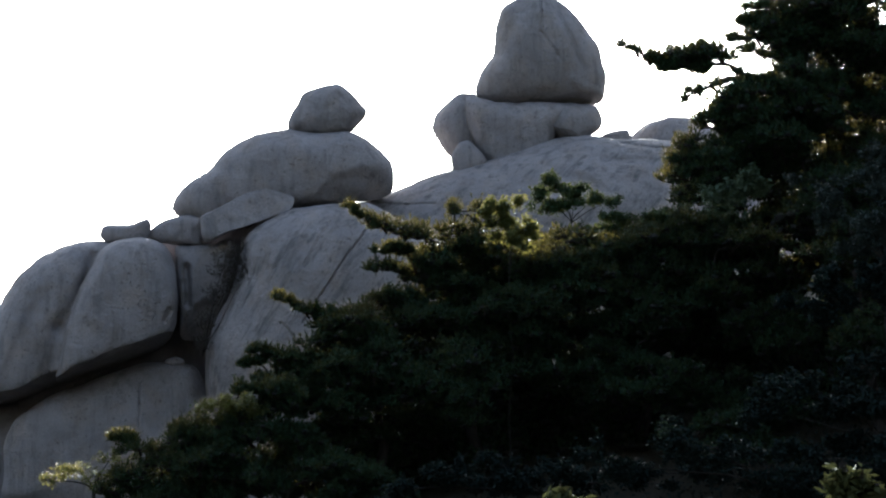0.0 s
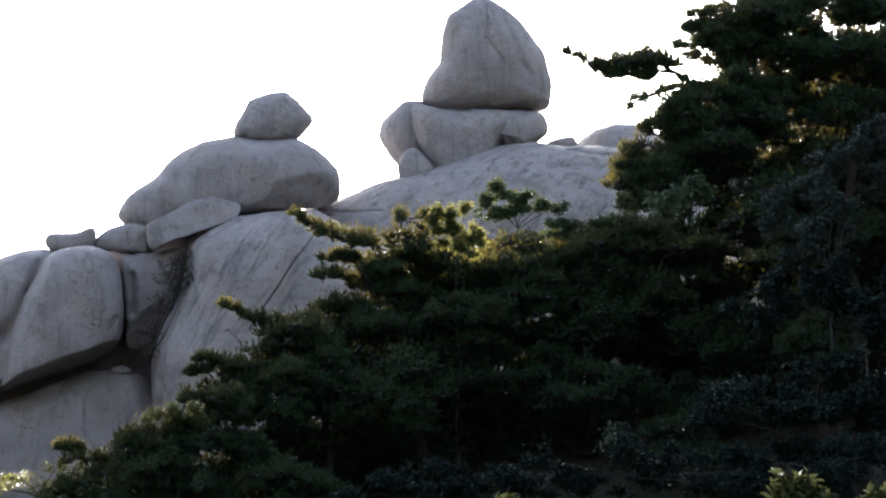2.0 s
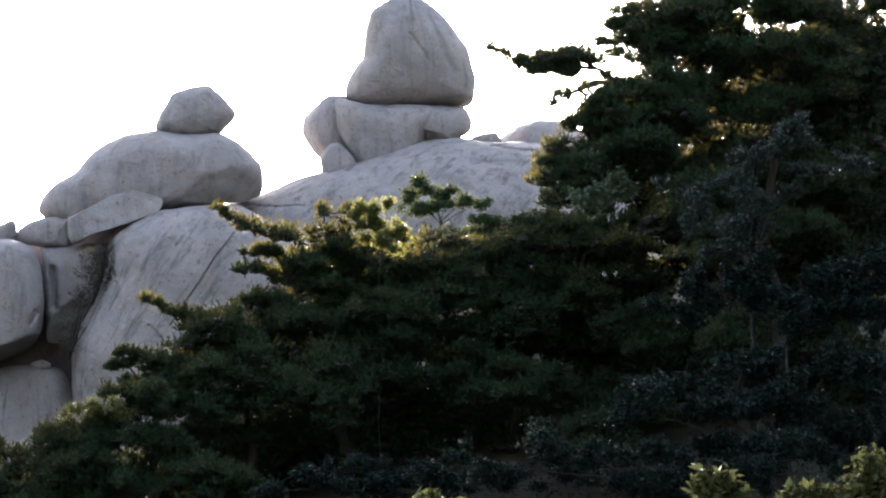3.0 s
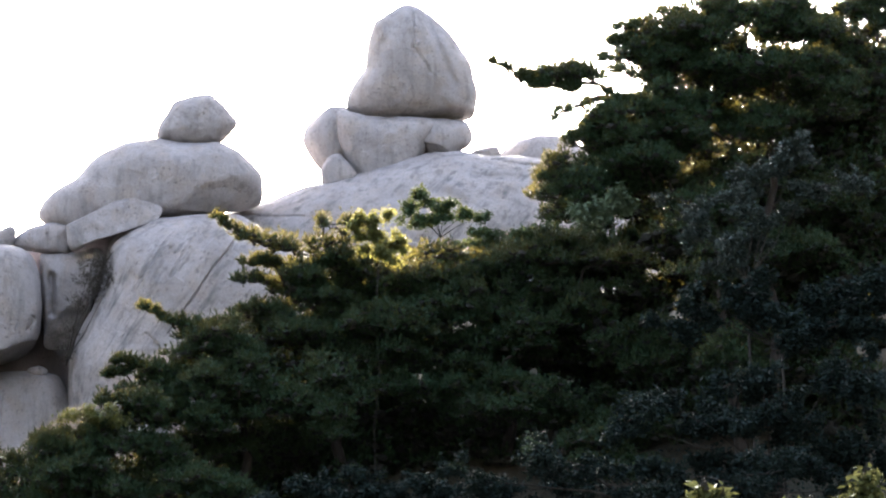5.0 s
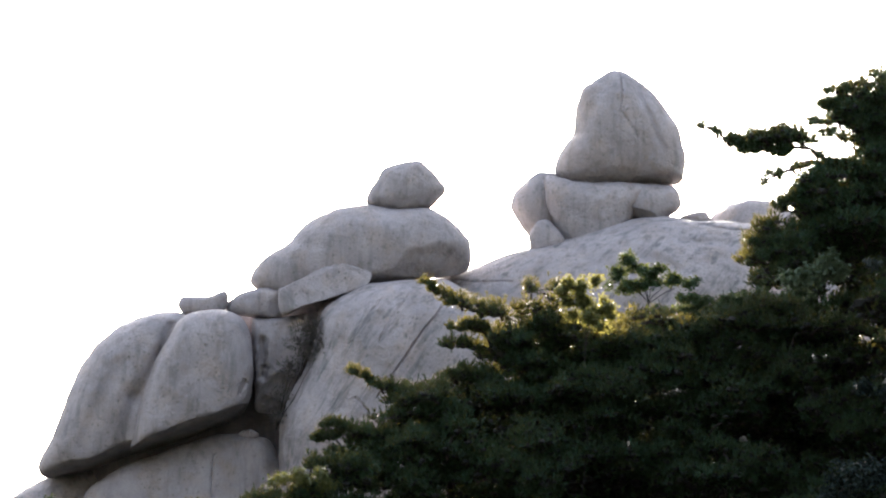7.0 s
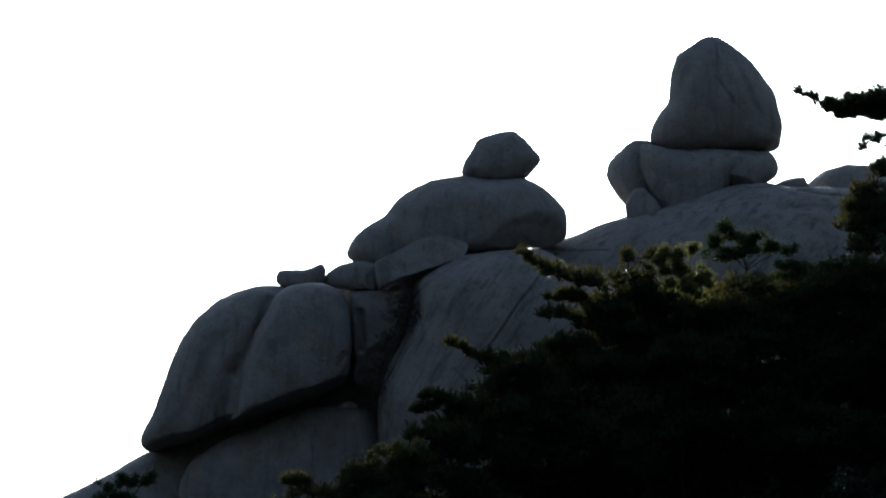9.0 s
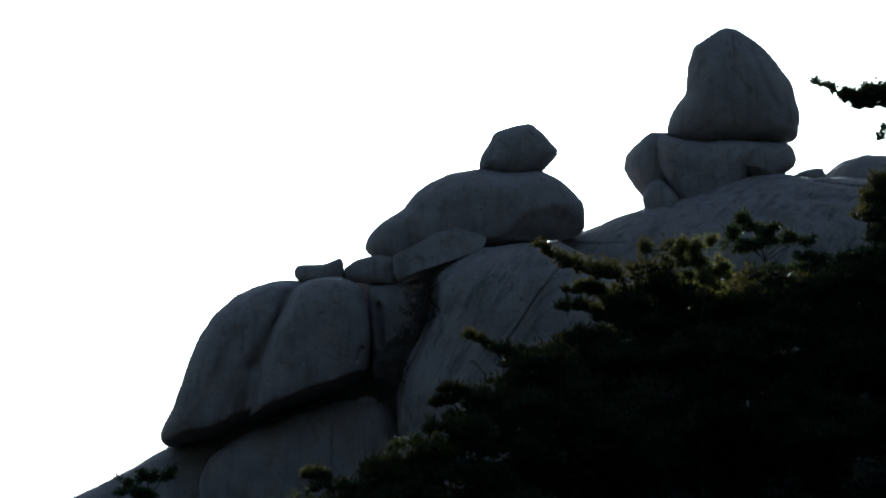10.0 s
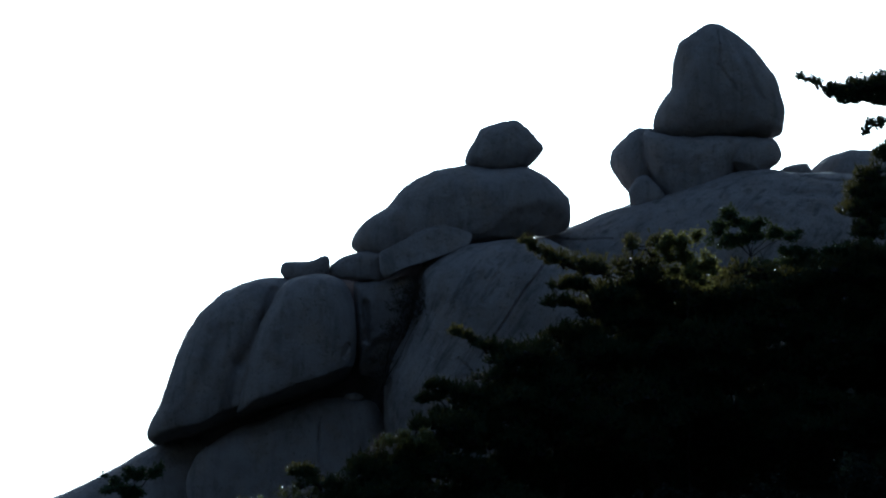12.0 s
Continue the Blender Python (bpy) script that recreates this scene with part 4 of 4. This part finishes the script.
pine("low pine with layered sprays reaching over granite", -1.2, 58.5, (-1.94, 58.50, 9.34),
     [(-4.19, 58.50, 9.76, 0.38, 0.13, -30), (-3.54, 58.50, 9.45, 0.48, 0.19, -22), (-2.82, 58.50, 9.25, 0.57, 0.22, -6), (-2.11, 58.50, 9.46, 0.57, 0.25, 2), (-4.87, 58.50, 8.31, 0.44, 0.14, -8), (-5.10, 58.50, 7.99, 0.41, 0.13, 4), (-4.31, 58.50, 8.11, 0.57, 0.21, 0), (-4.61, 58.50, 7.55, 0.54, 0.13, -4), (-3.82, 58.50, 7.72, 0.63, 0.22, 0), (-3.20, 58.50, 8.52, 0.70, 0.25, 0), (-1.93, 58.50, 8.69, 0.70, 0.29, 0)],
     fill=[(-2.23, 58.50, 7.58, 1.8, 1.4, 1.0, 51), (0.31, 58.50, 7.13, 2.0, 1.5, 1.2, 55), (-5.55, 58.50, 6.13, 1.0, 1.0, 0.5, 17), (-2.42, 58.50, 8.93, 1.2, 0.7, 0.4, 20), (-3.82, 58.50, 7.88, 0.85, 0.6, 0.35, 16), (-3.96, 58.50, 6.77, 1.0, 0.8, 0.5, 18), (-0.38, 59.50, 9.22, 0.8, 0.6, 0.35, 14), (-2.52, 58.00, 6.64, 0.6, 0.6, 0.45, 12), (-3.29, 60.00, 6.72, 0.9, 0.4, 0.4, 14), (-2.64, 60.00, 6.07, 0.9, 0.4, 0.4, 14), (-2.08, 60.00, 5.82, 0.9, 0.4, 0.4, 14), (-3.76, 60.00, 4.48, 0.9, 0.4, 0.4, 14), (-2.32, 61.00, 6.42, 0.9, 0.5, 0.4, 14), (-1.00, 61.00, 6.50, 0.9, 0.5, 0.4, 14), (-1.65, 61.00, 5.68, 0.9, 0.5, 0.4, 14), (-0.01, 61.00, 6.34, 0.9, 0.5, 0.4, 14)], seed=14)
pine("low pine with dense needle sprays on the slope", -4.2, 56.5, (-6.73, 56.50, 5.53),
     [(-8.49, 56.50, 5.77, 0.46, 0.12, -8), (-7.95, 56.50, 5.46, 0.61, 0.21, 0), (-6.74, 56.50, 5.83, 0.67, 0.21, 8), (-5.82, 56.50, 5.52, 0.67, 0.25, 0), (-7.18, 56.50, 5.07, 0.92, 0.28, 0), (-8.09, 56.50, 4.77, 0.67, 0.25, 0), (-5.37, 56.50, 6.28, 0.61, 0.18, 6), (-5.07, 56.50, 7.05, 0.52, 0.15, 0)],
     fill=[(-5.65, 56.50, 4.61, 1.9, 1.3, 0.8, 45), (-7.93, 56.50, 3.86, 1.6, 1.2, 0.7, 25), (-2.61, 56.50, 4.44, 1.9, 1.3, 1.0, 45), (-5.97, 56.50, 5.75, 1.2, 0.7, 0.45, 20), (-4.45, 56.50, 6.58, 0.7, 0.6, 0.6, 16), (-3.83, 56.50, 5.36, 1.2, 0.8, 0.8, 24)], seed=15)
pine("broad green pine with cushioned sprays", 6.2, 61, (6.48, 61.00, 11.28),
     [(4.14, 61.00, 11.89, 0.73, 0.30, 0), (5.23, 61.00, 11.69, 0.73, 0.30, 0), (6.32, 61.00, 11.87, 0.73, 0.30, 0), (7.41, 61.00, 11.76, 0.73, 0.30, 0), (8.83, 61.00, 11.72, 0.79, 0.30, 0), (9.84, 61.00, 11.79, 0.79, 0.26, -6), (4.64, 61.00, 11.09, 0.83, 0.33, 0), (5.97, 61.00, 10.85, 0.83, 0.33, 0), (7.48, 61.00, 10.95, 0.83, 0.33, 0), (8.98, 61.00, 10.80, 0.83, 0.33, 0), (3.97, 61.00, 10.40, 0.83, 0.33, 0), (3.05, 61.00, 11.37, 0.76, 0.30, 0), (2.13, 61.00, 11.23, 0.76, 0.30, 0), (3.30, 61.00, 10.82, 0.76, 0.30, 0)],
     fill=[(6.46, 61.00, 9.76, 2.9, 1.6, 1.2, 76), (3.96, 61.00, 8.23, 2.4, 1.6, 1.2, 55), (9.14, 61.00, 7.08, 2.4, 1.0, 0.9, 50), (6.16, 61.00, 9.68, 1.4, 1.0, 0.8, 24), (5.98, 59.50, 7.35, 2.0, 0.8, 0.9, 34), (9.86, 60.00, 8.89, 1.6, 0.8, 0.7, 26), (8.66, 58.00, 5.63, 1.8, 0.8, 0.7, 26), (2.77, 60.50, 10.99, 1.3, 0.6, 0.38, 22), (7.45, 62.00, 12.10, 1.9, 0.5, 0.35, 26), (8.18, 62.50, 11.60, 1.3, 0.4, 0.35, 20)], seed=16)

# broadleaved trees and bushes
def undergrowth(count, seed):
    """Low dark leafy growth that covers the forest floor below the trees."""
    rng = np.random.default_rng(seed)
    x, y = rng.triangular(-9, 14, 26, count), rng.uniform(40, 80, count)
    z = ground_z(x, y)
    n = 14
    r = np.repeat(rng.uniform(0.25, 0.6, count), n)[:, None]
    c = np.repeat(np.stack([x, y, z + 0.15], 1), n, 0) + rng.normal(0, 0.6, (count * n, 3)) * r + np.abs(rng.normal(0, 0.5, (count * n, 1))) * r * (0, 0, 1.4)
    up = rng.normal(0, 0.5, c.shape) + (0, -0.2, 0.8)
    up /= np.linalg.norm(up, axis=1)[:, None]
    d = np.cross(up, rng.normal(0, 1, c.shape))
    d /= np.linalg.norm(d, axis=1)[:, None] + 1e-6
    side = np.cross(up, d)
    ln = rng.uniform(0.05, 0.10, (len(c), 1))
    quad = np.stack([c - d * ln, c + side * ln * 0.5, c + d * ln, c - side * ln * 0.5], 1).reshape(-1, 3)
    faces = np.arange(len(quad)).reshape(-1, 4).tolist()
    ob = part("undergrowth", quad.tolist(), faces, LEAVES_SHADED)
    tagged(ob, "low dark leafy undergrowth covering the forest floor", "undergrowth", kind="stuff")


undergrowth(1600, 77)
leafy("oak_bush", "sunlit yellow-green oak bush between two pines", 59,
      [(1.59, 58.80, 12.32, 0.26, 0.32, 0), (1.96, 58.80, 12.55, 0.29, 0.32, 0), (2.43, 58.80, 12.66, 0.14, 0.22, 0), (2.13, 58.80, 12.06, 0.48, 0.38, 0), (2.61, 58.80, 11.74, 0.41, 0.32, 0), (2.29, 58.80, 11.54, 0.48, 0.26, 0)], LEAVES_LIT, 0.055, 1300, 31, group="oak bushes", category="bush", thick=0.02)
leafy("oak_bush", "low green oak scrub with sunlit tips on the crest", 63.5,
      [(4.62, 63.00, 12.36, 0.85, 0.38, 0), (5.66, 63.00, 12.55, 0.96, 0.38, 0), (6.70, 63.00, 12.73, 0.96, 0.44, 0), (7.75, 63.00, 12.83, 0.96, 0.51, 0), (8.70, 63.00, 12.93, 0.75, 0.58, 0), (6.35, 63.00, 12.29, 1.20, 0.34, 0)], LEAVES, 0.055, 1300, 45, group="oak bushes", category="bush")
leafy("oak_bush", "dark green oak bush spreading flat on thin stems", 64.5,
      [(3.34, 64.50, 13.92, 0.35, 0.23, 0), (3.93, 64.50, 14.14, 0.49, 0.24, 0), (4.47, 64.50, 13.97, 0.52, 0.24, 0), (5.09, 64.50, 13.79, 0.49, 0.21, 0), (5.59, 64.50, 13.67, 0.24, 0.14, 0), (4.20, 64.50, 13.60, 0.59, 0.16, 0), (3.63, 64.50, 13.59, 0.42, 0.16, 0)], LEAVES, 0.065, 1050, 32, group="oak bushes", category="bush", thick=0.04)
leafy("young_oak", "young oak with pale upright leafy shoots", 63.0,
      [(8.65, 55.80, 12.70, 0.21, 0.33, 0), (8.34, 55.80, 12.35, 0.33, 0.18, 0), (7.61, 55.80, 12.21, 0.36, 0.12, 0), (8.91, 55.80, 12.45, 0.18, 0.18, 0), (8.10, 55.80, 12.13, 0.30, 0.12, 0)], LEAVES_YOUNG, 0.085, 1300, 33, thick=0.01, bark_material=SHADED_TWIGS)
leafy("broadleaf_tree", "grey-green broadleaf tree with small glossy leaves", 50,
      [(12.14, 50.00, 12.62, 0.95, 0.46, 0), (10.98, 50.00, 11.90, 0.76, 0.54, 0), (12.53, 50.00, 11.77, 0.95, 0.54, 0), (9.84, 50.00, 11.25, 0.62, 0.46, 0), (11.37, 50.00, 10.91, 0.95, 0.54, 0), (9.54, 50.00, 10.61, 0.46, 0.41, 0), (10.50, 50.00, 10.05, 0.81, 0.41, 0)], LEAVES_SILVER, 0.05, 1150, 34, thick=0.05, group="broadleaf trees")
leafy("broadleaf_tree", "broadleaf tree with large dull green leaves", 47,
      [(8.93, 47.00, 8.62, 0.64, 0.46, 0), (9.85, 47.00, 8.62, 0.64, 0.46, 0), (9.31, 47.00, 8.10, 0.64, 0.33, 0), (10.50, 47.00, 8.36, 0.51, 0.51, 0), (11.95, 47.00, 8.63, 0.76, 0.51, 0), (11.66, 47.00, 7.84, 0.89, 0.51, 0), (12.73, 47.00, 8.11, 0.76, 0.76, 0)] + [(13.33, 47.00, 8.61, 0.59, 0.51, 0)], LEAVES_SHADED, 0.065, 1360, 35, thick=0.05, group="broadleaf trees")
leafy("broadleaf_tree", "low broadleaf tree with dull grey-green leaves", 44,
      [(9.90, 44.00, 6.46, 0.95, 0.48, 0), (11.37, 44.00, 6.34, 0.95, 0.60, 0), (7.81, 44.00, 5.86, 0.95, 0.41, 0), (9.02, 44.00, 5.49, 0.95, 0.48, 0), (10.47, 44.00, 5.25, 1.07, 0.60, 0), (8.63, 44.00, 4.65, 0.84, 0.41, 0), (9.84, 44.00, 4.53, 0.95, 0.43, 0), (6.83, 44.00, 5.37, 0.72, 0.41, 0), (11.55, 44.00, 4.77, 0.95, 0.72, 0)] + [(12.48, 44.00, 6.32, 0.60, 0.72, 0), (12.48, 44.00, 4.62, 0.60, 0.72, 0)], LEAVES_SHADED, 0.06, 950, 36, thick=0.05, group="broadleaf trees")
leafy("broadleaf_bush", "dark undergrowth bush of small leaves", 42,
      [(4.78, 42.00, 4.52, 0.91, 0.46, 0), (5.92, 42.00, 4.29, 0.91, 0.50, 0), (7.65, 42.00, 4.17, 1.02, 0.50, 0), (9.15, 42.00, 3.94, 1.02, 0.50, 0), (10.09, 42.00, 4.40, 0.80, 0.46, 0), (11.12, 42.00, 3.94, 0.68, 0.50, 0), (3.63, 42.00, 4.06, 0.80, 0.41, 0), (6.83, 42.00, 3.72, 1.02, 0.41, 0)], LEAVES_SHADED, 0.05, 850, 37, category="bush")
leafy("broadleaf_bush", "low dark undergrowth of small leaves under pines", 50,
      [(0.53, 50.00, 4.27, 0.81, 0.46, 0), (1.88, 50.00, 4.13, 0.95, 0.46, 0), (3.23, 50.00, 4.26, 0.95, 0.54, 0), (4.73, 50.00, 4.26, 0.95, 0.54, 0), (6.23, 50.00, 4.39, 0.81, 0.54, 0), (-0.81, 50.00, 4.01, 0.81, 0.35, 0)], LEAVES_SHADED, 0.055, 1000, 44, category="bush")
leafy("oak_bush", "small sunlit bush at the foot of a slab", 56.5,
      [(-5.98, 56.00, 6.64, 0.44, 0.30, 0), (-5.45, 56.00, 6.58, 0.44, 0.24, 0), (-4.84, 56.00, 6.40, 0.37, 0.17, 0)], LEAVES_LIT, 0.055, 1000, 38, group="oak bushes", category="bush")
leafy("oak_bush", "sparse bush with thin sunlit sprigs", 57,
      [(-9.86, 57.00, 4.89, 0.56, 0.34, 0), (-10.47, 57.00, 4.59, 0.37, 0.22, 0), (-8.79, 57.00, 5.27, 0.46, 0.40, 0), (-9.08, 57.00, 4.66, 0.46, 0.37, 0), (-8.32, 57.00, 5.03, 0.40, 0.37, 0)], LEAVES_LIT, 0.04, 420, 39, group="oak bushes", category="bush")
leafy("oak_bush", "small bush growing on the granite foot", 70,
      [(-16.26, 70.00, 6.68, 0.53, 0.23, 0), (-15.58, 70.00, 6.68, 0.30, 0.27, 0), (-16.93, 70.00, 6.48, 0.27, 0.19, 0), (-16.14, 70.00, 6.11, 0.76, 0.23, 0)], LEAVES, 0.055, 1700, 40, group="oak bushes", category="bush")
def twiggy(name, label, clouds, material, seed, count=1500):
    """A dry shrub: a few stems and clouds of thin bare twigs."""
    rng = np.random.default_rng(seed)
    shrub = new(name)
    tagged(shrub, label, "bush")
    low = min(clouds, key=lambda c: c[2])
    base = np.array((low[0], low[1] + 0.5, low[2] - min(0.6, 2 * low[3])))
    shrub.location = base
    tri = []
    for x, y, z, rx, rz, _ in clouds:
        part("stem", *tube(bent(rng, base, (x, y, z), 0.1, 6), np.linspace(0.018, 0.008, 6) * min(1, rx / 0.3), 6), OAK_BARK, shrub, smooth=True)
        n = int(count * rx * rz)
        d = rng.normal(0, 1, (n, 3))
        d /= np.linalg.norm(d, axis=1)[:, None]
        c = np.array((x, y, z)) + d * (rx, rx, rz) * rng.uniform(0, 1.15, (n, 1)) ** 0.6
        tri.append(tufts(rng, c, d * 0.6 + (0, 0, 0.5), 0.16, 9, 0.009))
    mesh_of_triangles("crown", np.concatenate(tri), material, shrub, "dense dry brown twigs")
    return shrub


twiggy("dry_shrub", "dry brown shrub rooted in a granite recess",
       [(-9.20, 97.20, 17.03, 0.75, 0.50, 0), (-9.80, 97.20, 17.38, 0.70, 0.40, 0), (-8.85, 97.20, 16.39, 0.60, 0.50, 0), (-9.54, 97.20, 16.11, 0.70, 0.50, 0), (-10.04, 97.20, 16.64, 0.70, 0.50, 0), (-10.38, 97.20, 15.47, 0.60, 0.50, 0), (-10.72, 97.20, 14.26, 0.50, 0.50, 0), (-10.95, 97.20, 13.19, 0.45, 0.45, 0), (-8.33, 97.20, 16.93, 0.25, 0.15, 0), (-9.35, 97.20, 17.73, 0.60, 0.30, 0)], SCRUB, 41, 420)
twiggy("dry_sprig", "tiny dry sprig rooted in a crack of a boulder",
       [(-2.16, 101.30, 22.58, 0.16, 0.08, 0), (-2.35, 101.20, 22.61, 0.10, 0.06, 0)], SCRUB, 46, 900)
leafy("near_shrub", "yellow-green broadleaf shrub close to the path", 8,
      [(1.56, 8.00, 1.99, 0.02, 0.02, 0), (1.63, 8.00, 1.96, 0.02, 0.02, 0), (1.61, 8.00, 1.93, 0.03, 0.01, 0), (1.89, 8.00, 1.93, 0.03, 0.01, 0), (1.98, 8.00, 1.93, 0.04, 0.01, 0), (2.07, 8.00, 1.93, 0.04, 0.02, 0), (2.19, 8.00, 2.01, 0.02, 0.07, 0), (2.22, 8.00, 1.93, 0.05, 0.05, 0)], LEAVES_PALE, 0.025, 1300, 42, category="bush", thick=0.012)
leafy("near_shrub", "low yellow-green sprig close to the path", 8.2,
      [(0.49, 8.20, 1.93, 0.01, 0.01, 0), (0.52, 8.20, 1.91, 0.02, 0.01, 0)], LEAVES_PALE, 0.024, 1500, 43, category="bush", thick=0.008)
